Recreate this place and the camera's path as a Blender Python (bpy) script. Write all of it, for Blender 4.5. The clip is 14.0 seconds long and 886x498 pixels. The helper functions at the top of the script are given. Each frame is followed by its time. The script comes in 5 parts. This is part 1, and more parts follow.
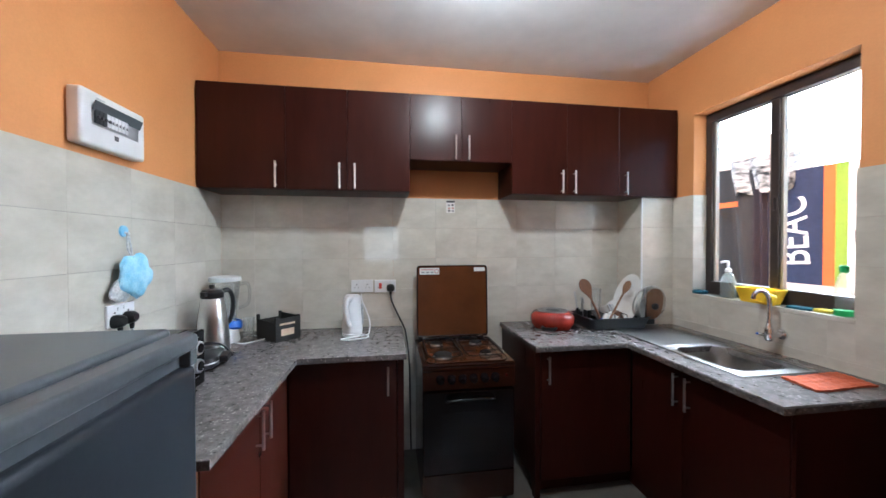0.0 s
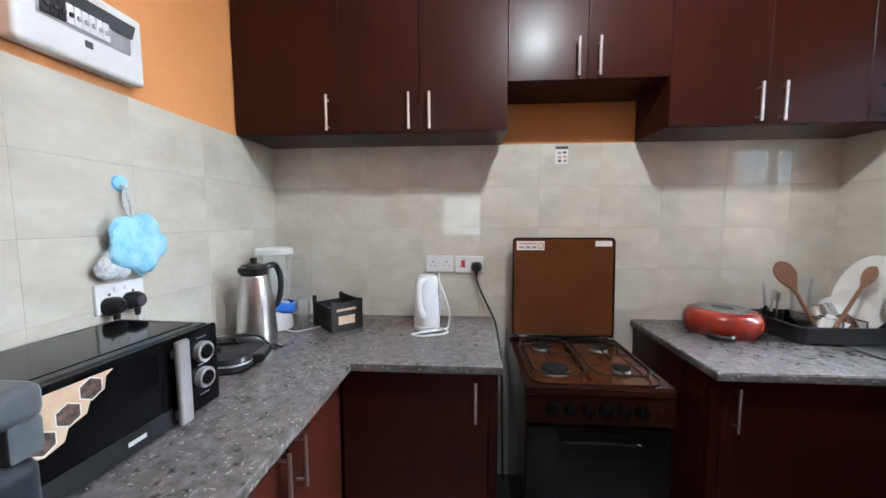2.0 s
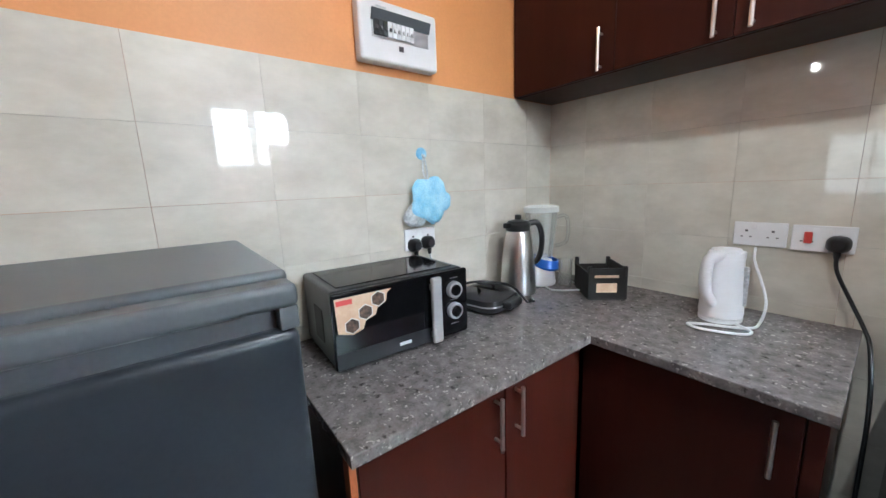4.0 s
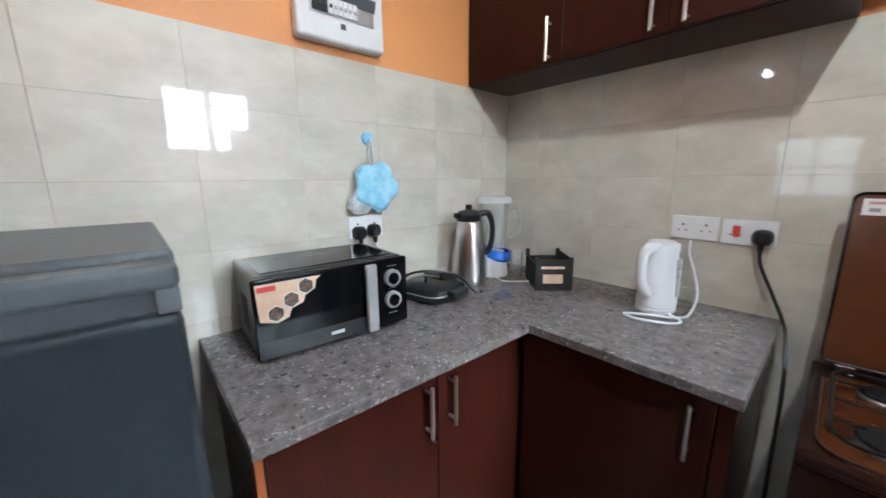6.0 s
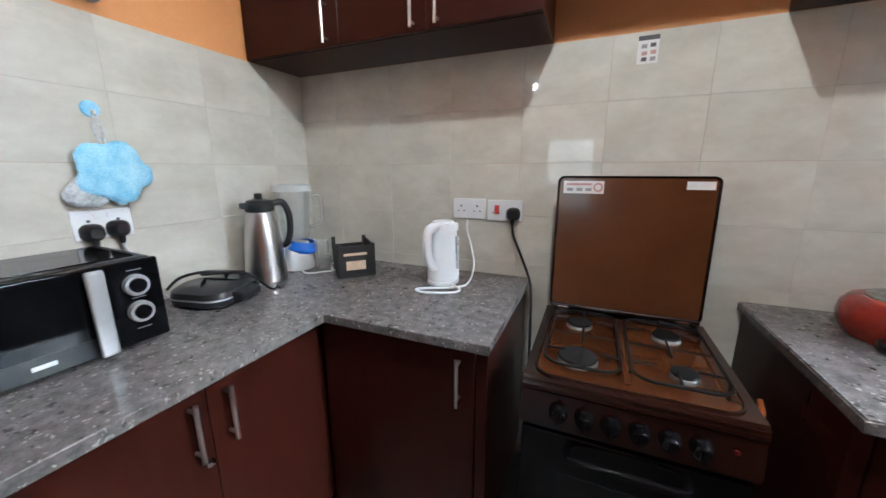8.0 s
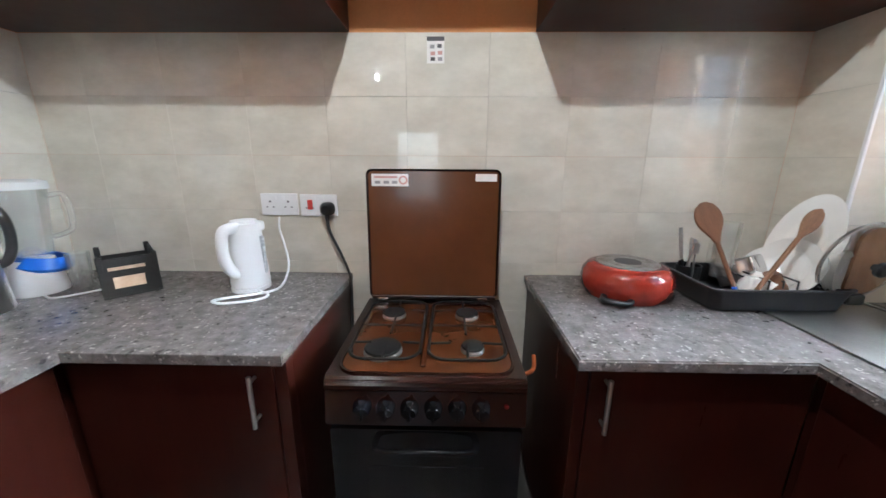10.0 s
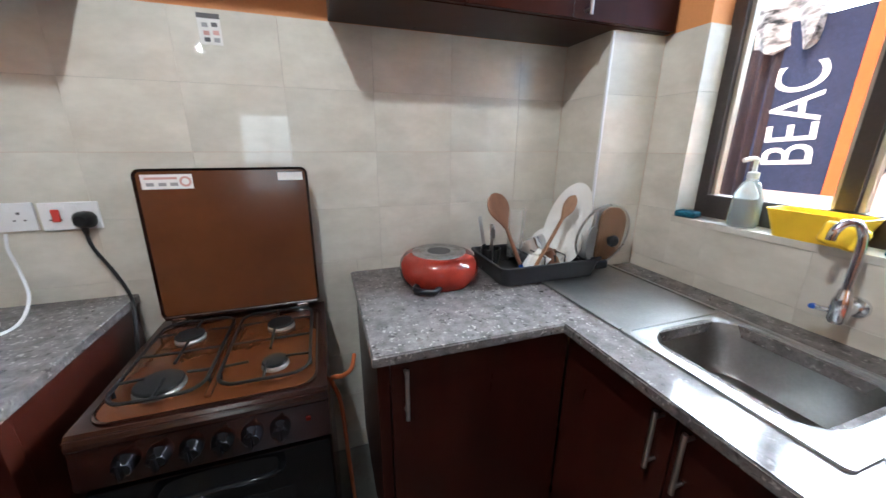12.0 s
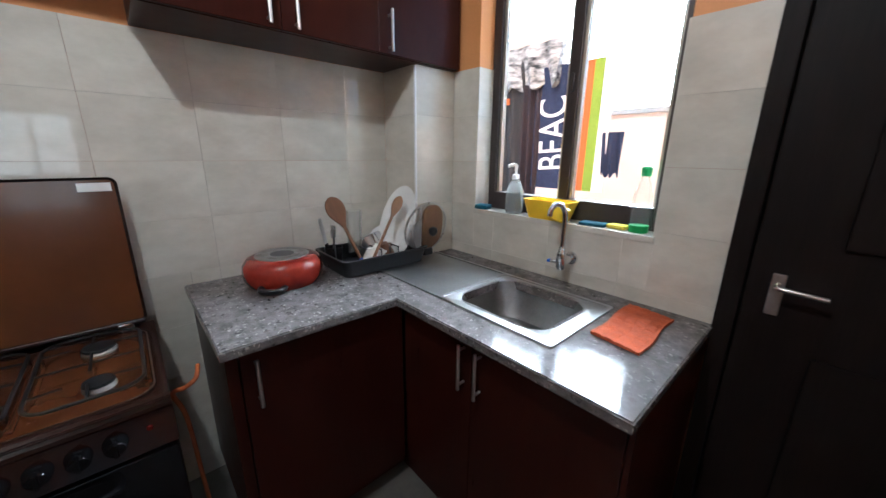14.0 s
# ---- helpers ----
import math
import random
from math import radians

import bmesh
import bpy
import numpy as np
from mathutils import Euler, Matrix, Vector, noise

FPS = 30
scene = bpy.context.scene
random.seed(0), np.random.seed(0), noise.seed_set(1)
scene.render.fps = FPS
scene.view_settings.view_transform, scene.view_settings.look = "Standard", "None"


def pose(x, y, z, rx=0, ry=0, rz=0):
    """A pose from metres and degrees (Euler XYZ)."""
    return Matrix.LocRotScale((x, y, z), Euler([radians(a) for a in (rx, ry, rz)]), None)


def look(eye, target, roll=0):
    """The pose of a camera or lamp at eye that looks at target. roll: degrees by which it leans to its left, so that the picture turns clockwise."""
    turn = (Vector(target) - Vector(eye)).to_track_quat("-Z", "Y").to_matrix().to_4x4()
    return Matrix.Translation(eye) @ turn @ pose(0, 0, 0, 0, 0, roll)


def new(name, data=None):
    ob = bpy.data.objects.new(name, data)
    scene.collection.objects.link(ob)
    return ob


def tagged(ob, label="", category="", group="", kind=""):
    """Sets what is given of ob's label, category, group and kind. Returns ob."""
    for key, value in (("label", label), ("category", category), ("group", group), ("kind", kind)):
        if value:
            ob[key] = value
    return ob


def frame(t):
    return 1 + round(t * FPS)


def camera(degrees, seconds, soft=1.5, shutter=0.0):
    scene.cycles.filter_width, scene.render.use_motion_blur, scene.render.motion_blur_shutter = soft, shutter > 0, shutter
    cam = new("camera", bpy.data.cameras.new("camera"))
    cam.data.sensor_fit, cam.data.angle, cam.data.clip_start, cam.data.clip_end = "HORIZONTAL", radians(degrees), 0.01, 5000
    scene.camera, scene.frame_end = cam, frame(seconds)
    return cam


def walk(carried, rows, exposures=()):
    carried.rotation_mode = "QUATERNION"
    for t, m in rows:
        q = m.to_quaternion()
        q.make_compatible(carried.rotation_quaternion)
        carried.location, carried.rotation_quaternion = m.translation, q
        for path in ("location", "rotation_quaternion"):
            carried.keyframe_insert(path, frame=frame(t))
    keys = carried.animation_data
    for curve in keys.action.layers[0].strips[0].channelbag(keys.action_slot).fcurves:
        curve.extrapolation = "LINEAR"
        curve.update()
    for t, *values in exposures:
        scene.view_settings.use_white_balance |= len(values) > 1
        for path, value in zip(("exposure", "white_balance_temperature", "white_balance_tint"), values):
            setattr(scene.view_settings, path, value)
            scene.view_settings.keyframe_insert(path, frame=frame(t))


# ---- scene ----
cam = camera(103.3, 14.0, 1.5, 0.25)
PATH = [
    (0, (1.075, 0.537, 1.45), (1.378, 2.514, 1.422), -0.1),
    (0.5, (1.062, 0.697, 1.448), (1.231, 2.687, 1.347), -0.1),
    (1, (1.074, 0.864, 1.439), (1.214, 2.854, 1.303), -0.1),
    (1.5, (1.076, 1.023, 1.411), (1.095, 3.018, 1.275), -0.3),
    (2, (1.039, 1.165, 1.393), (0.896, 3.153, 1.227), -0.2),
    (2.5, (1.001, 1.245, 1.351), (0.631, 3.203, 1.184), -1.0),
    (3, (1.038, 1.271, 1.334), (0.028, 2.983, 1.111), -1.9),
    (3.5, (1.125, 1.291, 1.375), (-0.313, 2.642, 1.049), -2.2),
    (3.7, (1.159, 1.312, 1.376), (-0.396, 2.521, 1.029), -2.4),
    (5.8, (1.221, 1.412, 1.362), (-0.319, 2.627, 0.973), -0.9),
    (6, (1.238, 1.44, 1.348), (-0.232, 2.739, 0.959), -0.6),
    (6.5, (1.262, 1.47, 1.348), (-0.026, 2.943, 0.934), -0.5),
    (7, (1.293, 1.501, 1.346), (0.18, 3.108, 0.921), -0.2),
    (7.5, (1.357, 1.535, 1.349), (0.389, 3.227, 0.903), -0.4),
    (8, (1.378, 1.549, 1.329), (0.616, 3.345, 0.885), -0.2),
    (8.5, (1.418, 1.567, 1.332), (0.847, 3.428, 0.871), -0.2),
    (11, (1.674, 1.631, 1.338), (1.945, 3.544, 0.82), 0.1),
    (11.5, (1.738, 1.627, 1.366), (2.153, 3.5, 0.801), -0.1),
    (12, (1.796, 1.607, 1.376), (2.413, 3.423, 0.809), 0.3),
    (12.5, (1.829, 1.594, 1.371), (2.634, 3.34, 0.821), 0.4),
    (13, (1.845, 1.548, 1.37), (2.803, 3.217, 0.825), 0.5),
    (13.5, (1.838, 1.456, 1.373), (2.941, 3.038, 0.846), 0.4),
    (14, (1.765, 1.377, 1.383), (3.057, 2.812, 0.863), 0.6),
]
# seconds, stops, kelvin, tint
EXPOSURES = [(0.0, 1.32, 5420, 4), (2.0, 1.52, 5580, 4), (3.0, 1.42, 5600, 4), (6.0, 1.3, 5620, 4), (8.5, 1.36, 5620, 4), (11.0, 1.76, 5560, 4), (12.5, 1.4, 5480, 4), (13.0, 1.16, 5450, 4), (13.5, 0.95, 5420, 4), (14.0, 1.05, 5400, 4)]
walk(cam, [(t, look(eye, target, roll)) for t, eye, target, roll in PATH], EXPOSURES)

# ---- light ----
world = bpy.data.worlds.new("sky")
scene.world = world
world.use_nodes = True
wn = world.node_tree
sky = wn.nodes.new("ShaderNodeTexSky")
sky.sky_type, sky.sun_disc = "NISHITA", False
sky.sun_elevation, sky.sun_rotation = radians(58), radians(-70)
wn.nodes["Background"].inputs[1].default_value = 0.15
wn.links.new(sky.outputs[0], wn.nodes["Background"].inputs[0])
sun = new("sun", bpy.data.lights.new("sun", "SUN"))
sun.data.energy, sun.data.angle, sun.data.color = 2.6, radians(0.6), (1, 0.95, 0.87)
sun.matrix_basis = look((-4.6, -1.7, 8), (0, 0, 0))
lamp = new("living_window_light", bpy.data.lights.new("living_window_light", "AREA"))
lamp.data.shape, lamp.data.size, lamp.data.size_y = "RECTANGLE", 0.88, 0.88
lamp.data.energy, lamp.data.color = 3, (0.93, 0.97, 1.0)
lamp.matrix_basis = look((0.9, -3.25, 1.47), (0.9, 0, 1.47))
BULB = 560.0
SKYGLOW = 24.0

# ---- materials ----


def mat(name, color, rough=0.5, metal=0.0, second=None, scale=8.0, amount=0.5, grain=0.0, grain_scale=120.0,
        bump=0.0, rough_var=0.1, clear=0.0, glass=0.0, alpha=1.0, rand=0.0, stretch=(1, 1, 1), coords="Object", ior=1.45, coat_rough=0.08):
    m = bpy.data.materials.new(name)
    m.use_nodes = True
    nt = m.node_tree
    bs = nt.nodes["Principled BSDF"]
    L = nt.links.new
    tc = nt.nodes.new("ShaderNodeTexCoord")
    mp = nt.nodes.new("ShaderNodeMapping")
    mp.inputs["Scale"].default_value = stretch
    L(tc.outputs[coords], mp.inputs[0])
    oi = nt.nodes.new("ShaderNodeObjectInfo")
    mul = nt.nodes.new("ShaderNodeMath")
    mul.operation, mul.inputs[1].default_value = "MULTIPLY", 37.0
    L(oi.outputs["Random"], mul.inputs[0])
    L(mul.outputs[0], mp.inputs["Location"])
    n1 = nt.nodes.new("ShaderNodeTexNoise")
    n1.inputs["Scale"].default_value, n1.inputs["Detail"].default_value = scale, 5
    n1.inputs["Roughness"].default_value = 0.6
    L(mp.outputs[0], n1.inputs["Vector"])
    n2 = nt.nodes.new("ShaderNodeTexNoise")
    n2.inputs["Scale"].default_value, n2.inputs["Detail"].default_value = grain_scale, 3
    L(mp.outputs[0], n2.inputs["Vector"])
    ramp = nt.nodes.new("ShaderNodeValToRGB")
    c2 = second or tuple(c * (1 - 0.25 * amount) for c in color)
    ramp.color_ramp.elements[0].position, ramp.color_ramp.elements[1].position = 0.32, 0.68
    ramp.color_ramp.elements[0].color, ramp.color_ramp.elements[1].color = (*c2, 1), (*color, 1)
    L(n1.outputs[0], ramp.inputs[0])
    out = ramp.outputs[0]
    if grain:
        r2 = nt.nodes.new("ShaderNodeMapRange")
        r2.inputs[1].default_value, r2.inputs[2].default_value = 0.3, 0.7
        r2.inputs[3].default_value, r2.inputs[4].default_value = 1 - grain, 1 + grain
        L(n2.outputs[0], r2.inputs[0])
        v = nt.nodes.new("ShaderNodeHueSaturation")
        L(r2.outputs[0], v.inputs["Value"])
        L(out, v.inputs["Color"])
        out = v.outputs[0]
    if rand:
        r3 = nt.nodes.new("ShaderNodeMapRange")
        r3.inputs[3].default_value, r3.inputs[4].default_value = 1 - rand, 1 + rand
        L(oi.outputs["Random"], r3.inputs[0])
        v2 = nt.nodes.new("ShaderNodeHueSaturation")
        L(r3.outputs[0], v2.inputs["Value"])
        L(out, v2.inputs["Color"])
        out = v2.outputs[0]
    L(out, bs.inputs["Base Color"])
    rr = nt.nodes.new("ShaderNodeMapRange")
    rr.inputs[3].default_value, rr.inputs[4].default_value = max(0, rough * (1 - rough_var)), min(1, rough * (1 + rough_var))
    L(n1.outputs[0], rr.inputs[0])
    L(rr.outputs[0], bs.inputs["Roughness"])
    bs.inputs["Metallic"].default_value = metal
    bs.inputs["IOR"].default_value = ior
    bs.inputs["Coat Weight"].default_value = clear
    bs.inputs["Coat Roughness"].default_value = coat_rough
    bs.inputs["Transmission Weight"].default_value = glass
    bs.inputs["Alpha"].default_value = alpha
    if bump:
        b = nt.nodes.new("ShaderNodeBump")
        b.inputs["Strength"].default_value, b.inputs["Distance"].default_value = bump, 0.002
        L(n2.outputs[0], b.inputs["Height"])
        L(b.outputs[0], bs.inputs["Normal"])
    return m


def granite():
    m = mat("granite", (0.165, 0.150, 0.145), 0.10, second=(0.080, 0.072, 0.070), scale=26, coords="Object", rough_var=0.5, grain=0.12, grain_scale=150, bump=0.04, ior=1.32)
    nt = m.node_tree
    bs = nt.nodes["Principled BSDF"]
    tc = nt.nodes.new("ShaderNodeTexCoord")
    src = bs.inputs["Base Color"].links[0].from_socket
    wob = nt.nodes.new("ShaderNodeTexNoise")
    wob.inputs["Scale"].default_value, wob.inputs["Detail"].default_value = 60, 3
    nt.links.new(tc.outputs["Object"], wob.inputs["Vector"])
    warp = nt.nodes.new("ShaderNodeVectorMath")
    warp.operation = "MULTIPLY_ADD"
    warp.inputs[1].default_value = (0.035, 0.035, 0.035)
    nt.links.new(wob.outputs["Color"], warp.inputs[0])
    nt.links.new(tc.outputs["Object"], warp.inputs[2])
    for scale, lo, hi, col in ((42, 0.0, 0.26, (0.028, 0.024, 0.024, 1)), (70, 0.0, 0.24, (0.34, 0.31, 0.295, 1)), (36, 0.0, 0.16, (0.11, 0.09, 0.085, 1)), (130, 0.0, 0.25, (0.07, 0.06, 0.06, 1))):
        vo = nt.nodes.new("ShaderNodeTexVoronoi")
        vo.inputs["Scale"].default_value = scale
        vo.inputs["Randomness"].default_value = 1.0
        nt.links.new(warp.outputs[0], vo.inputs["Vector"])
        rp = nt.nodes.new("ShaderNodeMapRange")
        rp.inputs[1].default_value, rp.inputs[2].default_value = lo + 0.12, hi + 0.12
        rp.inputs[3].default_value, rp.inputs[4].default_value = 0.85, 0.0
        nt.links.new(vo.outputs["Distance"], rp.inputs[0])
        pick = nt.nodes.new("ShaderNodeSeparateColor")
        nt.links.new(vo.outputs["Color"], pick.inputs[0])
        gt = nt.nodes.new("ShaderNodeMath")
        gt.operation, gt.inputs[1].default_value = "GREATER_THAN", 0.6
        nt.links.new(pick.outputs[0], gt.inputs[0])
        mu = nt.nodes.new("ShaderNodeMath")
        mu.operation = "MULTIPLY"
        nt.links.new(rp.outputs[0], mu.inputs[0])
        nt.links.new(gt.outputs[0], mu.inputs[1])
        mx = nt.nodes.new("ShaderNodeMix")
        mx.data_type = "RGBA"
        nt.links.new(mu.outputs[0], mx.inputs["Factor"])
        nt.links.new(src, mx.inputs["A"])
        mx.inputs["B"].default_value = col
        src = mx.outputs["Result"]
    nt.links.new(src, bs.inputs["Base Color"])
    return m


ORANGE = mat("orange_paint", (0.66, 0.29, 0.105), 0.55, second=(0.61, 0.26, 0.09), scale=2.5, grain=0.03, bump=0.12)
TILE = mat("cream_tile", (0.66, 0.625, 0.55), 0.32, second=(0.52, 0.485, 0.415), scale=5.0, rand=0.03, rough_var=0.3, stretch=(1, 1.7, 1), grain=0.02, grain_scale=35, clear=1.0, coat_rough=0.035)
GROUT = mat("grout", (0.58, 0.55, 0.48), 0.8, scale=20)
WHITE = mat("ceiling_paint", (0.82, 0.82, 0.83), 0.8, scale=3, bump=0.1)
FLOOR = mat("floor_tile", (0.15, 0.14, 0.125), 0.3, second=(0.11, 0.10, 0.09), scale=6, grain=0.06, grain_scale=60)
WOOD = mat("mahogany_laminate", (0.033, 0.0068, 0.0043), 0.3, second=(0.024, 0.0050, 0.0033), scale=9, grain=0.05, grain_scale=40, stretch=(1.6, 1.6, 0.25), rough_var=0.2, bump=0.02, ior=1.25)
DOORWOOD = mat("dark_door_wood", (0.010, 0.0065, 0.0055), 0.5, second=(0.007, 0.005, 0.0045), scale=8, grain=0.2, grain_scale=50, stretch=(3, 3, 0.2), ior=1.2)
GRANITE = granite()
STEEL = mat("brushed_steel", (0.62, 0.61, 0.60), 0.28, 1.0, scale=12, grain=0.04, grain_scale=200, stretch=(1, 1, 0.1))
SINK = mat("sink_steel", (0.34, 0.33, 0.32), 0.40, 1.0, second=(0.25, 0.245, 0.24), scale=10, grain=0.05, rough_var=0.35)
CHROME = mat("chrome", (0.75, 0.75, 0.76), 0.14, 1.0, scale=30)
SATIN = mat("satin_nickel", (0.68, 0.66, 0.64), 0.32, 1.0, scale=30)
GREY = mat("fridge_grey", (0.026, 0.030, 0.036), 0.34, 0.15, second=(0.021, 0.024, 0.029), scale=4, grain=0.05, rough_var=0.2, ior=1.35)
GREYTRIM = mat("fridge_trim", (0.085, 0.092, 0.10), 0.38, second=(0.07, 0.076, 0.084), scale=8, grain=0.05, ior=1.35)
BLACK = mat("black_plastic", (0.012, 0.012, 0.013), 0.3, scale=20, grain=0.1)
GLOSSBLACK = mat("black_gloss", (0.0035, 0.0035, 0.004), 0.09, scale=6, ior=1.26)
MATBLACK = mat("black_rough", (0.02, 0.019, 0.018), 0.6, scale=25, grain=0.15, bump=0.1)
CHARCOAL = mat("charcoal_plastic", (0.028, 0.029, 0.032), 0.45, scale=20, grain=0.1)
PLASTIC = mat("white_plastic", (0.78, 0.78, 0.80), 0.3, second=(0.73, 0.73, 0.74), scale=10)
CERAMIC = mat("white_ceramic", (0.80, 0.80, 0.78), 0.12, second=(0.74, 0.74, 0.72), scale=10)
BROWN = mat("brown_enamel", (0.015, 0.0042, 0.0025), 0.17, second=(0.012, 0.0035, 0.0022), scale=4, ior=1.42, rough_var=0.15)
LIDBROWN = mat("lid_enamel", (0.100, 0.033, 0.011), 0.2, second=(0.070, 0.023, 0.0085), scale=4, clear=0.3)
HOB = mat("hob_enamel", (0.066, 0.0195, 0.006), 0.15, second=(0.042, 0.012, 0.0042), scale=6, rough_var=0.4, ior=1.33)
IRON = mat("burner_iron", (0.009, 0.0085, 0.0085), 0.6, scale=30, grain=0.2, ior=1.2)
ALU = mat("burner_alu", (0.26, 0.25, 0.24), 0.5, 1.0, scale=30, grain=0.1)
RED = mat("red_enamel", (0.30, 0.026, 0.013), 0.2, second=(0.19, 0.015, 0.009), scale=9, clear=0.2, grain=0.08, grain_scale=40)
EDGEWOOD = mat("bare_board_edge", (0.30, 0.085, 0.025), 0.5, second=(0.22, 0.06, 0.018), scale=14, grain=0.15, stretch=(4, 4, 0.4))
WORNSTEEL = mat("worn_steel", (0.40, 0.39, 0.37), 0.45, 0.7, second=(0.22, 0.20, 0.18), scale=25, grain=0.15)
TERRA = mat("orange_cloth", (0.47, 0.085, 0.022), 0.9, second=(0.36, 0.06, 0.016), scale=30, grain=0.25, grain_scale=300, bump=0.8)
BLUECLOTH = mat("blue_cloth", (0.46, 0.74, 0.88), 0.95, second=(0.20, 0.52, 0.76), scale=17, amount=1, grain=0.15, grain_scale=260, bump=0.7)
GREYCLOTH = mat("grey_cloth", (0.62, 0.64, 0.66), 0.95, second=(0.40, 0.43, 0.46), scale=30, grain=0.15, bump=0.6)
WOODSPOON = mat("spoon_wood", (0.26, 0.13, 0.065), 0.55, second=(0.19, 0.09, 0.042), scale=14, grain=0.15, stretch=(4, 4, 0.5))
DARKSPOON = mat("dark_spoon_wood", (0.20, 0.09, 0.045), 0.5, second=(0.14, 0.06, 0.03), scale=14, grain=0.15, stretch=(4, 4, 0.5))
GLASS = mat("clear_glass", (0.95, 0.97, 0.97), 0.03, glass=1.0, scale=5, ior=1.2)
CLEAR = mat("clear_plastic", (0.90, 0.93, 0.94), 0.08, glass=0.85, alpha=0.38, scale=12)
FROSTED = mat("frosted_plastic", (0.86, 0.88, 0.88), 0.3, glass=0.3, alpha=0.75, scale=12)
PANE = mat("window_glass", (0.97, 0.98, 0.98), 0.02, glass=1.0, scale=3, ior=1.03)
FRAME = mat("window_frame", (0.055, 0.042, 0.038), 0.4, 0.3, scale=12, grain=0.1)
ALUFRAME = mat("sash_edge", (0.50, 0.44, 0.36), 0.4, 0.5, scale=12)
YELLOW = mat("yellow_plastic", (0.85, 0.55, 0.02), 0.35, second=(0.76, 0.47, 0.015), scale=12)
SPONGE = mat("yellow_sponge", (0.78, 0.62, 0.08), 0.95, scale=60, grain=0.3, bump=0.8)
TEAL = mat("teal_scourer", (0.012, 0.11, 0.16), 0.9, second=(0.01, 0.06, 0.10), scale=60, grain=0.3, bump=0.8)
GREEN = mat("green_plastic", (0.03, 0.32, 0.08), 0.4, scale=20)
SOAP = mat("soap_bottle", (0.62, 0.68, 0.68), 0.12, glass=0.7, scale=12)
BLUE = mat("blue_plastic", (0.02, 0.12, 0.55), 0.3, scale=20)
SILVER = mat("silver_plastic", (0.60, 0.60, 0.61), 0.3, 0.7, scale=20)
CREAMLABEL = mat("sticker_cream", (0.72, 0.57, 0.42), 0.4, second=(0.60, 0.40, 0.27), scale=25)
PAPER = mat("paper", (0.78, 0.76, 0.74), 0.6, scale=30)
REDINK = mat("red_ink", (0.60, 0.06, 0.05), 0.5, scale=30)
DARKINK = mat("dark_ink", (0.08, 0.075, 0.08), 0.5, scale=30)
PALEINK = mat("faded_red_ink", (0.55, 0.30, 0.27), 0.5, scale=30)
GREYINK = mat("faded_grey_ink", (0.30, 0.29, 0.30), 0.5, scale=30)
HOSE = mat("orange_hose", (0.50, 0.13, 0.04), 0.5, scale=20)
NAVY = mat("navy_towel", (0.022, 0.03, 0.07), 0.95, second=(0.015, 0.02, 0.05), scale=40, grain=0.2, bump=0.5)
TOWELWHITE = mat("white_towel", (0.75, 0.75, 0.74), 0.95, scale=40, grain=0.1)
TOWELORANGE = mat("orange_towel", (0.52, 0.11, 0.025), 0.95, scale=40, grain=0.1)
TOWELGREEN = mat("green_towel", (0.20, 0.30, 0.035), 0.95, scale=40, grain=0.1)
JACKET = mat("dark_jacket", (0.03, 0.028, 0.03), 0.9, scale=20, grain=0.2, bump=0.4)
MAROON = mat("maroon_garment", (0.030, 0.020, 0.026), 0.9, scale=20, grain=0.2, bump=0.4)
ZEBRA = mat("zebra_garment", (0.55, 0.55, 0.55), 0.9, second=(0.01, 0.01, 0.01), scale=14, stretch=(1, 0.6, 2), grain=0.1)
ROPE = mat("rope", (0.5, 0.5, 0.48), 0.8, scale=30)
PEACH = mat("peach_wall", (0.72, 0.52, 0.40), 0.85, scale=2, grain=0.04, bump=0.2)
CONCRETE = mat("concrete", (0.42, 0.40, 0.37), 0.9, scale=3, grain=0.1, bump=0.3)


def glow(name, color, strength):
    m = bpy.data.materials.new(name)
    m.use_nodes = True
    b = m.node_tree.nodes["Principled BSDF"]
    b.inputs["Base Color"].default_value = (*color, 1)
    b.inputs["Emission Color"].default_value = (*color, 1)
    b.inputs["Emission Strength"].default_value = strength
    return m


BULBGLOW = glow("bulb_glow", (1.0, 0.95, 0.88), BULB)
DIMGLOW = glow("dim_bulb_glow", (1.0, 0.95, 0.88), BULB * 0.2)
SKYSHEET = glow("bright_haze", (0.93, 0.97, 1.0), SKYGLOW)

# ---- mesh helpers ----


def box(x0, y0, z0, x1, y1, z1, bevel=0.0, seg=2, bm=None):
    one = bmesh.new()
    bmesh.ops.create_cube(one, size=1)
    for v in one.verts:
        v.co = Vector((x0 + (x1 - x0) * (v.co.x + 0.5), y0 + (y1 - y0) * (v.co.y + 0.5), z0 + (z1 - z0) * (v.co.z + 0.5)))
    if bevel:
        bmesh.ops.bevel(one, geom=one.edges[:], offset=bevel, segments=seg, affect="EDGES", profile=0.5)
    return merge(bm, one)


def merge(bm, one):
    if bm is None:
        return one
    me = bpy.data.meshes.new("tmp")
    one.to_mesh(me)
    one.free()
    bm.from_mesh(me)
    bpy.data.meshes.remove(me)
    return bm


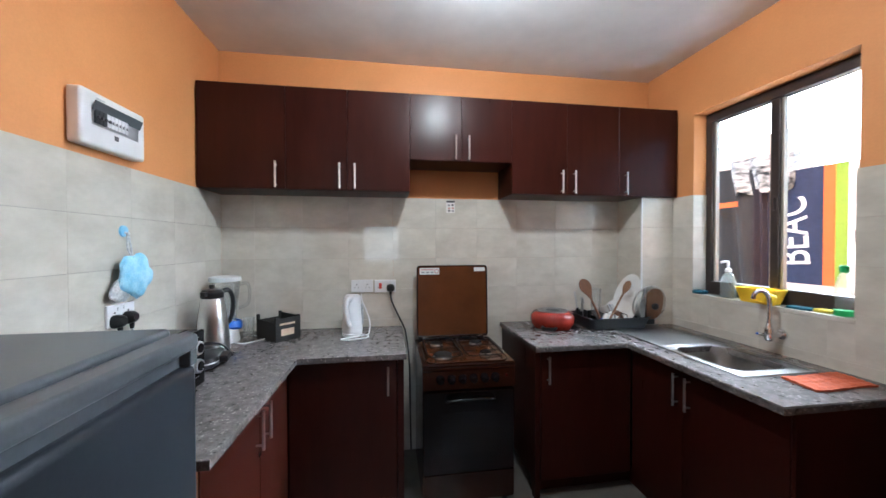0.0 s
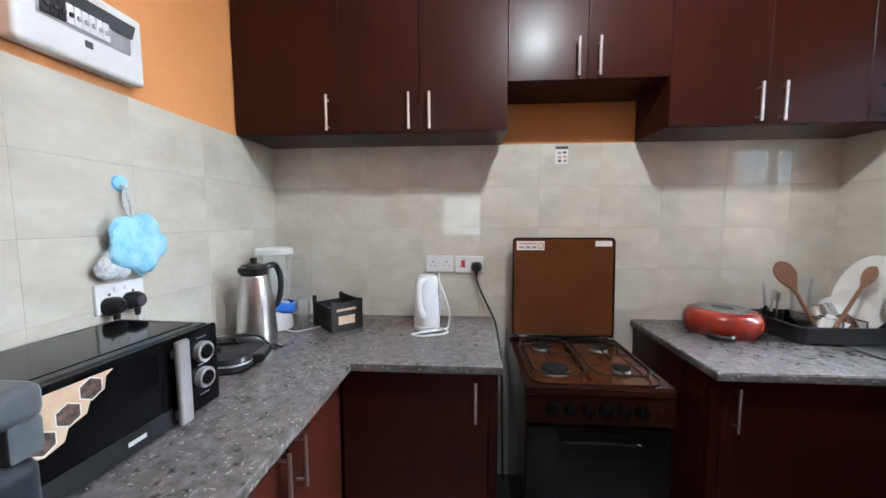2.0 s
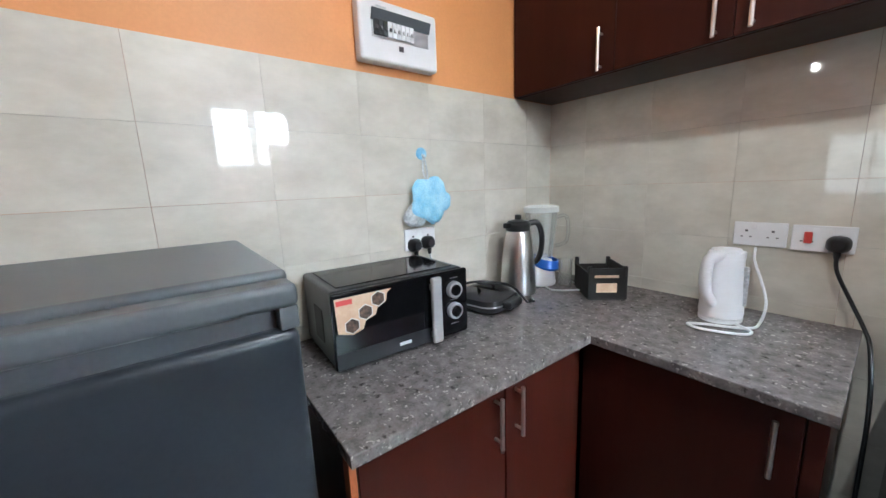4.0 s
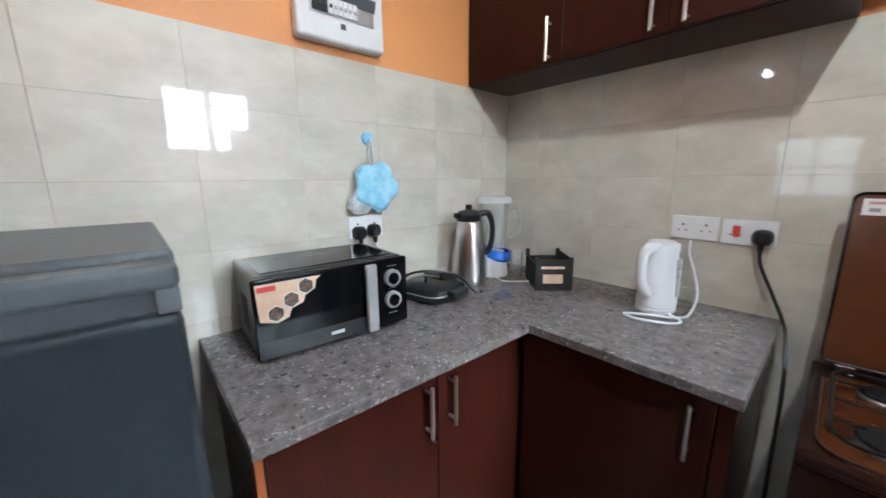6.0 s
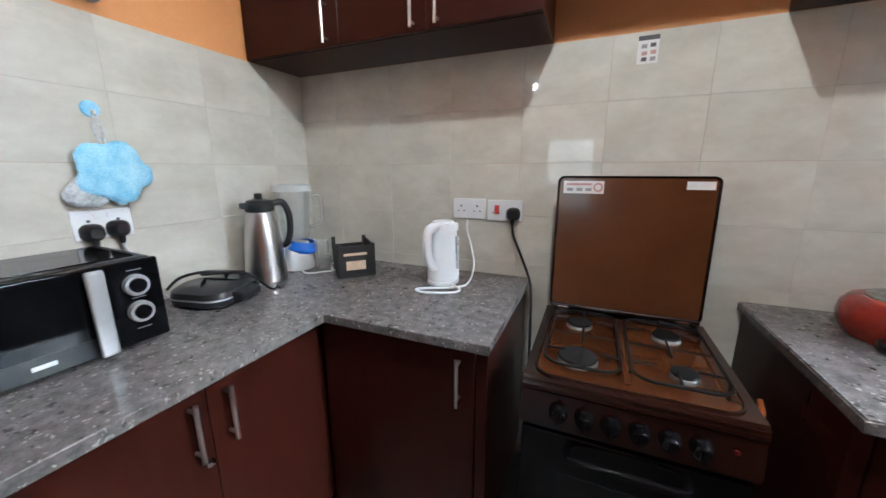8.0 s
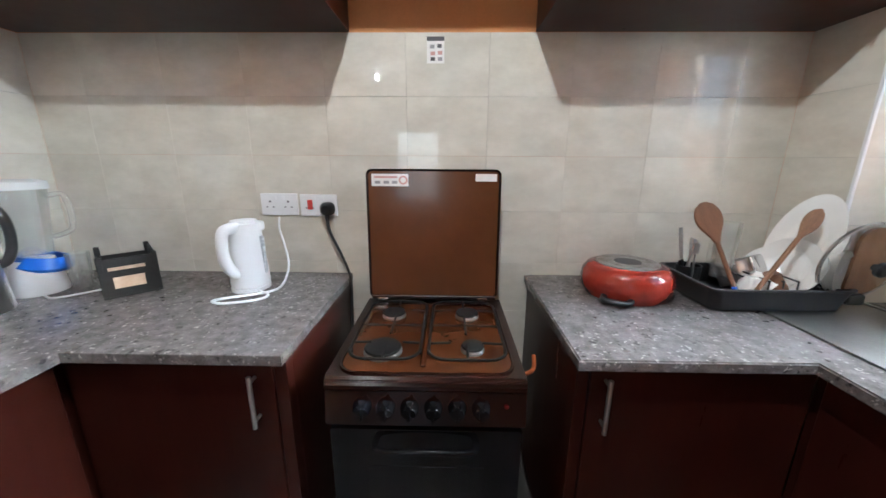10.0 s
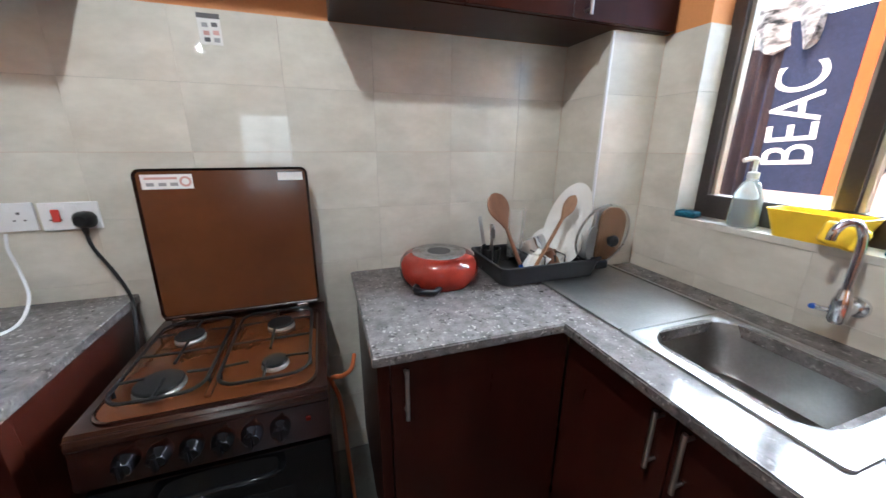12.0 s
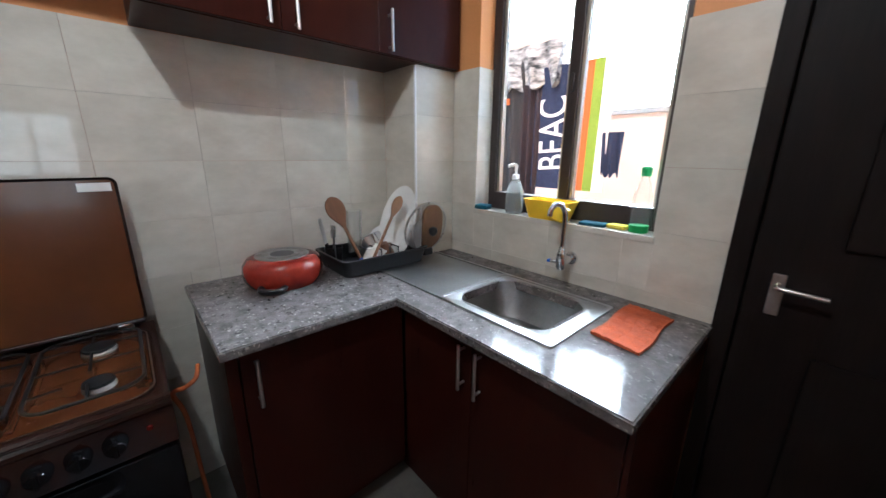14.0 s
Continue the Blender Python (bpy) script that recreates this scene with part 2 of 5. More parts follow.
def lathe(profile, n=32, at=(0, 0, 0), sx=1.0, sy=1.0, bm=None, closed=False):
    one = bmesh.new()
    rings = []
    for r, z in profile:
        if r < 1e-5:
            rings.append([one.verts.new((at[0], at[1], at[2] + z))])
        else:
            rings.append([one.verts.new((at[0] + sx * r * math.cos(2 * math.pi * i / n), at[1] + sy * r * math.sin(2 * math.pi * i / n), at[2] + z)) for i in range(n)])
    pairs = list(zip(rings, rings[1:])) + ([(rings[-1], rings[0])] if closed else [])
    for a, b in pairs:
        for i in range(n):
            k = (i + 1) % n
            q = [a[i % len(a)], a[k % len(a)], b[k % len(b)], b[i % len(b)]]
            q = list(dict.fromkeys(q))
            if len(q) > 2:
                one.faces.new(q)
    bmesh.ops.recalc_face_normals(one, faces=one.faces[:])
    return merge(bm, one)


def smooth_points(pts, sub=6):
    p = [Vector(q) for q in pts]
    out = []
    for i in range(len(p) - 1):
        a, b, c, d = p[max(i - 1, 0)], p[i], p[i + 1], p[min(i + 2, len(p) - 1)]
        for k in range(sub):
            t = k / sub
            out.append(0.5 * ((2 * b) + (c - a) * t + (2 * a - 5 * b + 4 * c - d) * t * t + (3 * b - a - 3 * c + d) * t ** 3))
    return out + [p[-1]]


def tube(pts, r, n=10, sub=6, bm=None, flat=1.0, loop=False):
    one = bmesh.new()
    line = smooth_points(pts, sub) if sub > 1 else [Vector(q) for q in pts]
    up = None
    rings = []
    for i, p in enumerate(line):
        d = (line[min(i + 1, len(line) - 1)] - line[max(i - 1, 0)]).normalized()
        if up is None:
            up = d.orthogonal().normalized()
        up = (up - d * up.dot(d)).normalized()
        side = d.cross(up)
        rad = r[min(len(r) - 1, int(i * len(r) / len(line)))] if isinstance(r, (list, tuple)) else r
        rings.append([one.verts.new(p + up * rad * math.cos(2 * math.pi * k / n) + side * rad * flat * math.sin(2 * math.pi * k / n)) for k in range(n)])
    for a, b in zip(rings, rings[1:]):
        for k in range(n):
            one.faces.new((a[k], a[(k + 1) % n], b[(k + 1) % n], b[k]))
    one.faces.new(rings[0][::-1])
    one.faces.new(rings[-1])
    bmesh.ops.recalc_face_normals(one, faces=one.faces[:])
    return merge(bm, one)


def rrect(cx, cy, w, h, r, n=12):
    out = []
    for k, (sx, sy) in enumerate(((1, 1), (-1, 1), (-1, -1), (1, -1))):
        for i in range(n):
            a = math.pi / 2 * (k + i / (n - 1))
            out.append((cx + sx * (w / 2 - r) + r * math.cos(a), cy + sy * (h / 2 - r) + r * math.sin(a)))
    return out


def loft(loops, cap_first=False, cap_last=True, bm=None):
    one = bmesh.new()
    rings = [[one.verts.new(p) for p in lp] for lp in loops]
    for a, b in zip(rings, rings[1:]):
        for i in range(len(a)):
            k = (i + 1) % len(a)
            one.faces.new((a[i], a[k], b[k], b[i]))
    if cap_first:
        one.faces.new(rings[0][::-1])
    if cap_last:
        one.faces.new(rings[-1])
    bmesh.ops.recalc_face_normals(one, faces=one.faces[:])
    return merge(bm, one)


def slab(outline, z0, z1, bevel_test=None, bevel=0.004):
    bm = bmesh.new()
    f = bm.faces.new([bm.verts.new((x, y, z1)) for x, y in outline])
    bm.normal_update()
    if f.normal.z < 0:
        bmesh.ops.reverse_faces(bm, faces=[f])
    ex = bmesh.ops.extrude_face_region(bm, geom=[f])
    for v in [g for g in ex["geom"] if isinstance(g, bmesh.types.BMVert)]:
        v.co.z = z0
    bmesh.ops.recalc_face_normals(bm, faces=bm.faces[:])
    if bevel_test:
        es = [e for e in bm.edges if abs(e.verts[0].co.z - e.verts[1].co.z) < 1e-6 and bevel_test((e.verts[0].co + e.verts[1].co) / 2)]
        bmesh.ops.bevel(bm, geom=es, offset=bevel, segments=3, affect="EDGES", profile=0.5)
    return bm


def turned(bm, m):
    bmesh.ops.transform(bm, matrix=m, verts=bm.verts[:])
    return bm


def mesh_of(name, bm, material, smooth=True):
    me = bpy.data.meshes.new(name)
    for e in bm.edges:
        if len(e.link_faces) == 2 and e.calc_face_angle(0) > 0.6:
            e.smooth = False
    for f in bm.faces:
        f.smooth = smooth
    bm.to_mesh(me)
    bm.free()
    me.materials.append(material)
    return me


def thing(name, m, label, category, group="", kind=""):
    ob = new(name)
    ob.empty_display_size = 0.05
    ob.matrix_basis = m
    return tagged(ob, label, category, group, kind)


def even(ob):
    """Flat faces keep their own normal beside rounded edges."""
    wn_ = ob.modifiers.new("face_normals", "WEIGHTED_NORMAL")
    wn_.weight, wn_.keep_sharp = 100, True
    return ob


def part(name, bm, material, parent, label="", world=False):
    """Links bm as one mesh under parent. world: its places are the world's, not the thing's."""
    if world:
        root = parent
        while root.parent:
            root = root.parent
        turned(bm, root.matrix_basis.inverted())
    ob = even(new(name, mesh_of(name, bm, material)))
    ob.parent = parent
    return tagged(ob, label)


def single(name, bm, material, label, category="", group="", kind=""):
    return tagged(even(new(name, mesh_of(name, bm, material))), label, category, group, kind)


def words(name, body, size, m, material, parent, depth=0.0008, bold=0.0):
    cu = bpy.data.curves.new(name, "FONT")
    cu.body, cu.size, cu.extrude, cu.align_x, cu.align_y = body, size, depth, "CENTER", "CENTER"
    cu.offset = bold
    tmp = bpy.data.objects.new("tmp_text", cu)
    me = bpy.data.meshes.new_from_object(tmp)
    bpy.data.objects.remove(tmp)
    me.materials.append(material)
    ob = new(name, me)
    ob.parent, ob.matrix_basis = parent, m
    return ob


# ---- the room ----
WX, WY, H = 3.06, 3.0, 2.70          # window wall, back wall, ceiling
BACK = -3.0                          # far wall of the living room behind
T = 0.007                            # tile thickness
TOP = 1.772                          # tile top
WIN = (1.755, 2.585, 1.12, 2.30)     # window: y0 y1 z0 z1
DOOR = (0.66, 1.555, 0.0, 2.12)
LW = (0.45, 1.35, 1.02, 1.92)         # living room window: x0 x1 z0 z1

floor = single("floor", box(-0.2, BACK - 0.2, -0.12, WX + 0.2, WY + 0.2, 0), FLOOR, "light beige ceramic floor", "floor", kind="structure")
ceiling = single("ceiling", box(-0.2, BACK - 0.2, H, WX + 0.2, WY + 0.2, H + 0.15), WHITE, "white painted ceiling", "ceiling", kind="structure")
wall_west = single("wall_west", box(-0.2, BACK, 0, -T, WY, H), ORANGE, "orange painted wall with cream tiles below", "wall", kind="structure")
wall_north = single("wall_north", box(-0.2, WY + T, 0, WX + 0.2, WY + 0.2, H), ORANGE, "orange painted back wall with cream tiles", "wall", kind="structure")
XW = WX + T
b = box(XW, BACK, 0, WX + 0.2, DOOR[0], H)
box(XW, DOOR[0], DOOR[3], WX + 0.2, DOOR[1], H, bm=b)
box(XW, DOOR[1], 0, WX + 0.2, WIN[0], H, bm=b)
box(XW, WIN[0], 0, WX + 0.2, WIN[1], WIN[2], bm=b)
box(XW, WIN[0], WIN[3], WX + 0.2, WIN[1], H, bm=b)
box(XW, WIN[1], 0, WX + 0.2, WY, H, bm=b)
wall_east = single("wall_east", b, ORANGE, "orange painted window wall with cream tiles", "wall", kind="structure")
b = box(-0.2, BACK - 0.2, 0, LW[0], BACK, H)
box(LW[1], BACK - 0.2, 0, WX + 0.2, BACK, H, bm=b)
box(LW[0], BACK - 0.2, 0, LW[1], BACK, LW[2], bm=b)
box(LW[0], BACK - 0.2, LW[3], LW[1], BACK, H, bm=b)
wall_south = single("wall_south", b, ORANGE, "orange painted living room wall", "wall", kind="structure")
# boxed column in the corner
COLX, COLY = 2.815, 2.745
column = single("column", box(COLX + T, COLY + T, 0, XW, WY + T, TOP), GROUT, "boxed tiled column in the kitchen corner", "column", kind="structure")
part("column_trim", box(COLX - 0.003, COLY - 0.003, 0.88, COLX + 0.008, COLY + 0.008, TOP - 0.004, 0.003), PLASTIC, column, "white tile edge trim")


def opening_frame(name, y0, y1, z0, z1, label):
    return thing(name, pose(WX + 0.12, (y0 + y1) / 2, z0), label, "window", kind="structure")


# kitchen window
y0, y1, z0, z1 = WIN
window = opening_frame("window_1", y0, y1, z0, z1, "dark brown aluminium sliding window with clear panes")
FX0, FX1 = WX + 0.10, WX + 0.155
b = box(FX0, y0, z0, FX1, y0 + 0.045, z1, 0.003)
box(FX0, y1 - 0.045, z0, FX1, y1, z1, 0.003, bm=b)
part("window_frame", b, FRAME, window, world=True)
part("bottom_rail", box(FX0 - 0.004, y0 + 0.045, z0, FX1, y1 - 0.045, z0 + 0.085, 0.003), FRAME, window, world=True)
part("top_rail", box(FX0 - 0.004, y0 + 0.045, z1 - 0.06, FX1, y1 - 0.045, z1, 0.003), FRAME, window, world=True)
MY = 2.165
part("mullion", box(FX0 + 0.004, MY - 0.022, z0 + 0.085, FX1 - 0.004, MY + 0.022, z1 - 0.06, 0.003), FRAME, window, world=True)
for a, c in ((y0 + 0.045, MY - 0.022), (MY + 0.022, y1 - 0.045)):
    b = box(FX0 + 0.018, a, z0 + 0.085, FX1 - 0.012, a + 0.014, z1 - 0.06, 0.002)
    box(FX0 + 0.018, c - 0.014, z0 + 0.085, FX1 - 0.012, c, z1 - 0.06, 0.002, bm=b)
    part("sash", b, ALUFRAME, window, "bronze sash edge", world=True)
    g = part("pane", box(FX0 + 0.028, a + 0.014, z0 + 0.085, FX0 + 0.032, c - 0.014, z1 - 0.06), PANE, window, world=True)
    g.visible_shadow = False
part("latch", box(FX0 - 0.010, MY - 0.007, 1.63, FX0 + 0.004, MY + 0.007, 1.70, 0.003), FRAME, window, world=True)
part("window_sill", box(WX - 0.004, y0, z0 - 0.02, FX0 - 0.004, y1, z0 + 0.003, 0.002), TILE, window, "cream tiled sill", world=True)

# living room window behind the walk
window2 = thing("window_2", pose((LW[0] + LW[1]) / 2, BACK - 0.1, LW[2]), "steel living room window with four panes", "window", kind="structure")
cx, cz = (LW[0] + LW[1]) / 2, (LW[2] + LW[3]) / 2
b = box(LW[0], BACK - 0.12, LW[2], LW[0] + 0.04, BACK - 0.07, LW[3])
box(LW[1] - 0.04, BACK - 0.12, LW[2], LW[1], BACK - 0.07, LW[3], bm=b)
box(LW[0] + 0.04, BACK - 0.12, LW[2], LW[1] - 0.04, BACK - 0.07, LW[2] + 0.04, bm=b)
box(LW[0] + 0.04, BACK - 0.12, LW[3] - 0.04, LW[1] - 0.04, BACK - 0.07, LW[3], bm=b)
part("window_frame", b, FRAME, window2, world=True)
b = box(cx - 0.02, BACK - 0.118, LW[2] + 0.04, cx + 0.02, BACK - 0.072, LW[3] - 0.04)
box(LW[0] + 0.04, BACK - 0.115, cz - 0.015, cx - 0.02, BACK - 0.075, cz + 0.015, bm=b)
box(cx + 0.02, BACK - 0.115, cz - 0.015, LW[1] - 0.04, BACK - 0.075, cz + 0.015, bm=b)
part("glazing_bar", b, FRAME, window2, world=True)

# dark wooden door beside the sink counter
door = thing("door_1", pose(WX + 0.05, 1.1, 0), "closed dark brown wooden door with lever handle", "door", kind="structure")
b = box(WX - 0.012, DOOR[1] - 0.05, 0, WX + 0.12, DOOR[1], DOOR[3], 0.003)
box(WX - 0.012, DOOR[0], 0, WX + 0.12, DOOR[0] + 0.05, DOOR[3], 0.003, bm=b)
box(WX - 0.012, DOOR[0] + 0.05, DOOR[3] - 0.05, WX + 0.12, DOOR[1] - 0.05, DOOR[3], 0.003, bm=b)
part("door_frame", b, DOORWOOD, door, world=True)
LX = WX + 0.012
# unseen strips added behind the leaf to block daylight leaking through its gaps
b = box(LX + 0.043, DOOR[0] + 0.048, 0, LX + 0.07, DOOR[0] + 0.075, DOOR[3] - 0.05)
box(LX + 0.043, DOOR[1] - 0.075, 0, LX + 0.07, DOOR[1] - 0.048, DOOR[3] - 0.05, bm=b)
box(LX + 0.043, DOOR[0] + 0.075, DOOR[3] - 0.075, LX + 0.07, DOOR[1] - 0.075, DOOR[3] - 0.048, bm=b)
part("door_stop", b, DOORWOOD, door, world=True)
leaf = part("door_leaf", box(LX, DOOR[0] + 0.053, 0.006, LX + 0.042, DOOR[1] - 0.053, DOOR[3] - 0.053, 0.003), DOORWOOD, door, world=True)
for pz0, pz1 in ((0.22, 0.86), (1.16, 1.92)):
    part("panel", box(LX - 0.008, DOOR[0] + 0.18, pz0, LX - 0.001, DOOR[1] - 0.22, pz1, 0.006), DOORWOOD, leaf, world=True)
h = part("door_handle", box(LX - 0.009, 1.420, 0.955, LX - 0.001, 1.450, 1.075, 0.003), SATIN, leaf, "satin lever handle on a backplate", world=True)
LV = tube([(LX - 0.008, 1.434, 1.045), (LX - 0.045, 1.434, 1.045), (LX - 0.052, 1.42, 1.045), (LX - 0.052, 1.38, 1.043), (LX - 0.05, 1.335, 1.040)], 0.0065, 12)
part("door_lever", LV, SATIN, leaf, "satin lever", world=True)


# ---- cabinets ----
def bar_handle(parent, x, y, z0, z1, nx, ny, radius=0.006):
    """Upright bar handle standing off its door along (nx, ny)."""
    o = 0.028
    b = tube([(x + nx * o, y + ny * o, z0), (x + nx * o, y + ny * o, z1)], radius, 10, 1)
    for z in (z0 + 0.018, z1 - 0.018):
        tube([(x, y, z), (x + nx * o, y + ny * o, z)], radius * 0.75, 8, 1, bm=b)
    return part("handle", b, SATIN, parent, "satin metal bar handle", world=True)


UY, UZ0, UZ1 = 2.703, 1.772, 2.374
LOWG, UPG = "mahogany base cabinets", "mahogany wall cabinets"


def wall_cabinet(x0, x1, z0, doors, label):
    c = thing("wall_cabinet", pose((x0 + x1) / 2, (UY + WY) / 2, z0), label, "cabinet", UPG)
    part("body", box(x0 + 0.001, UY + 0.019, z0, x1 - 0.001, WY - 0.002, UZ1, 0.001, 1), WOOD, c, world=True)
    for a, e, hx in doors:
        d = part("door", box(a + 0.001, UY, z0 + 0.002, e - 0.001, UY + 0.0175, UZ1 - 0.001, 0.0012, 1), WOOD, c, world=True)
        bar_handle(d, hx, UY, z0 + 0.008, z0 + 0.158, 0, -1)
    return c


wall_cabinet(0.003, 1.203, UZ0, ((0.003, 0.478, 0.428), (0.478, 0.829, 0.785), (0.829, 1.203, 0.873)), "dark mahogany wall cabinet with three closed doors")
wall_cabinet(1.203, 1.857, 1.968, ((1.203, 1.528, 1.486), (1.528, 1.857, 1.570)), "short mahogany wall cabinet above the cooker")
wall_cabinet(1.857, 3.052, UZ0, ((1.857, 2.238, 2.195), (2.238, 2.61, 2.283), (2.61, 3.052, 2.655)), "dark mahogany wall cabinet beside the window")

CZ = 0.848   # underside of the worktops
LF, BF, RF = 0.566, 2.402, 2.484     # door faces of the three runs
c = thing("base_cabinet", pose(0.3, 1.95, 0), "mahogany base cabinet with two closed doors and a lock", "cabinet", LOWG)
part("body", box(0.002, 1.565, 0.1, LF - 0.019, 2.42, CZ, 0.001, 1), WOOD, c, world=True)
part("kickboard", box(0.002, 1.58, 0.0, LF - 0.045, 2.42, 0.099), WOOD, c, world=True)
part("edge_strip", box(LF - 0.034, 1.548, 0.0, LF - 0.004, 1.5645, CZ, 0.001, 1), EDGEWOOD, c, "bare orange-brown board edge", world=True)
d = part("door", box(LF - 0.0175, 1.566, 0.105, LF, 2.006, CZ - 0.004, 0.0015, 1), WOOD, c, world=True)
bar_handle(d, LF, 1.966, 0.658, 0.810, 1, 0)
part("lock", turned(lathe([(0, 0), (0.011, 0), (0.011, 0.006), (0.006, 0.008), (0, 0.008)], 20), pose(LF, 1.992, 0.628, 0, 90, 0)), CHROME, d, "round chrome cabinet lock", world=True)
d = part("door", box(LF - 0.0175, 2.009, 0.105, LF, 2.383, CZ - 0.004, 0.0015, 1), WOOD, c, world=True)
bar_handle(d, LF, 2.052, 0.658, 0.810, 1, 0)

c = thing("base_cabinet", pose(0.85, 2.7, 0), "mahogany corner base cabinet with one closed door", "cabinet", LOWG)
part("body", box(0.002, BF + 0.045, 0.1, 1.148, WY - 0.002, CZ, 0.001, 1), WOOD, c, world=True)
part("kickboard", box(LF - 0.044, BF + 0.075, 0, 1.13, BF + 0.095, 0.099), WOOD, c, world=True)
d = part("door", box(LF + 0.004, BF, 0.105, 1.112, BF + 0.0175, CZ - 0.004, 0.0015, 1), WOOD, c, world=True)
bar_handle(d, 1.066, BF, 0.66, 0.81, 0, -1)
part("side_panel", box(1.116, BF + 0.002, 0.0, 1.149, BF + 0.044, CZ, 0.001, 1), WOOD, c, world=True)

c = thing("base_cabinet", pose(2.2, 2.7, 0), "mahogany corner base cabinet beside the cooker", "cabinet", LOWG)
part("body", box(1.888, BF + 0.045, 0.1, 2.50, WY - 0.002, CZ, 0.001, 1), WOOD, c, world=True)
part("kickboard", box(1.90, BF + 0.075, 0, RF + 0.038, BF + 0.095, 0.099), WOOD, c, world=True)
d = part("door", box(1.922, BF, 0.105, RF - 0.004, BF + 0.0175, CZ - 0.004, 0.0015, 1), WOOD, c, world=True)
bar_handle(d, 1.96, BF, 0.662, 0.817, 0, -1)
part("side_panel", box(1.887, BF + 0.002, 0.0, 1.918, BF + 0.044, CZ, 0.001, 1), WOOD, c, world=True)

c = thing("sink_cabinet", pose(2.75, 2.0, 0), "dark mahogany base cabinet under the sink", "cabinet", LOWG)
part("body", box(RF + 0.019, 1.572, 0.1, RF + 0.037, 2.42, CZ), WOOD, c, world=True)
part("side_panel", box(RF + 0.0375, 1.572, 0.1, WX - 0.003, 1.59, CZ), WOOD, c, world=True)
part("end_panel", box(RF + 0.002, 1.557, 0.0, WX - 0.014, 1.5715, CZ, 0.001, 1), WOOD, c, world=True)
part("bottom_panel", box(RF + 0.0375, 1.5905, 0.1, WX - 0.003, 2.42, 0.118), WOOD, c, world=True)
part("kickboard", box(RF + 0.038, 1.58, 0.0, RF + 0.058, 2.476, 0.099), WOOD, c, world=True)
d = part("door", box(RF, 1.574, 0.105, RF + 0.0175, 2.033, CZ - 0.004, 0.0015, 1), WOOD, c, world=True)
bar_handle(d, RF, 1.998, 0.65, 0.81, -1, 0)
d = part("door", box(RF, 2.037, 0.105, RF + 0.0175, 2.383, CZ - 0.004, 0.0015, 1), WOOD, c, world=True)
bar_handle(d, RF, 2.068, 0.65, 0.81, -1, 0)

# worktops
CT = 0.88
out = [(0.001, 1.54), (0.603, 1.54), (0.618, 2.36), (1.162, 2.36), (1.162, WY - 0.001), (0.001, WY - 0.001)]
top_l = single("worktop", slab(out, CZ + 0.001, CT, lambda m: (abs(m.x - 0.6105) < 2e-3 or abs(m.y - 2.36) < 1e-3 or abs(m.x - 1.162) < 1e-3 or abs(m.y - 1.54) < 1e-3)),
               GRANITE, "polished grey speckled granite worktop, L-shaped", "worktop", "granite worktops")
HB = (2.600, 1.875, 2.898, 2.235)    # cut for the bowl
E, N = WX - 0.001, WY - 0.001
h0, h1, h2, h3 = (HB[0], HB[1]), (HB[2], HB[1]), (HB[2], HB[3]), (HB[0], HB[3])
cy_, cx_ = COLY - 0.001, COLX - 0.001
shapes = [[(2.426, 1.55), (E, 1.55), (E, cy_), h2, h1, h0],
          [(2.426, 1.55), h0, h3, h2, (E, cy_), (cx_, cy_), (cx_, N), (1.872, N), (1.872, 2.36), (2.426, 2.36)]]
b = bmesh.new()
made = {}
for shape in shapes:
    for q in shape:
        if q not in made:
            made[q] = b.verts.new((*q, CT))
    b.faces.new([made[q] for q in shape])
ex = bmesh.ops.extrude_face_region(b, geom=b.faces[:])
for v in [g for g in ex["geom"] if isinstance(g, bmesh.types.BMVert)]:
    v.co.z = CZ + 0.001
bmesh.ops.recalc_face_normals(b, faces=b.faces[:])
front = lambda m: abs(m.x - 1.872) < 1e-3 or (abs(m.x - 2.426) < 1e-3 and m.y < 2.4) or abs(m.y - 1.55) < 1e-3 or (abs(m.y - 2.36) < 1e-3 and m.x < 2.43)
bmesh.ops.bevel(b, geom=[e for e in b.edges if abs(e.verts[0].co.z - e.verts[1].co.z) < 1e-6 and front((e.verts[0].co + e.verts[1].co) / 2)], offset=0.004, segments=3, affect="EDGES")
top_r = single("worktop", b, GRANITE, "polished grey speckled granite worktop around the sink", "worktop", "granite worktops")

# sink with drainer
sink = thing("sink", pose(2.75, 2.05, CT), "stainless steel inset sink with drainer, wet and worn", "sink")
SX0, SX1, SY0, SY1 = 2.545, 2.945, 1.805, 2.28
cxs, cys = (SX0 + SX1) / 2, (SY0 + SY1) / 2
bx, by = (2.585 + 2.912) / 2, (1.862 + 2.245) / 2
lp = lambda x, y, w, h, r, z: [(px, py, z) for px, py in rrect(x, y, w, h, r)]
zt = CT + 0.006
bowl = loft([lp(cxs, cys, SX1 - SX0, SY1 - SY0, 0.012, CT + 0.0005), lp(cxs, cys, SX1 - SX0 - 0.004, SY1 - SY0 - 0.002, 0.012, zt),
             lp(cxs, cys, SX1 - SX0 - 0.03, SY1 - SY0 - 0.03, 0.02, zt), lp(cxs, cys, SX1 - SX0 - 0.036, SY1 - SY0 - 0.036, 0.02, zt - 0.003),
             lp(bx, by, 0.335, 0.39, 0.10, zt - 0.003), lp(bx, by, 0.326, 0.381, 0.10, zt - 0.007),
             lp(bx, by, 0.318, 0.372, 0.10, zt - 0.03), lp(bx, by, 0.300, 0.352, 0.09, zt - 0.13), lp(bx, by, 0.27, 0.32, 0.08, zt - 0.155), lp(bx, by, 0.10, 0.10, 0.049, zt - 0.163)])
part("bowl", bowl, SINK, sink, world=True).modifiers.clear()
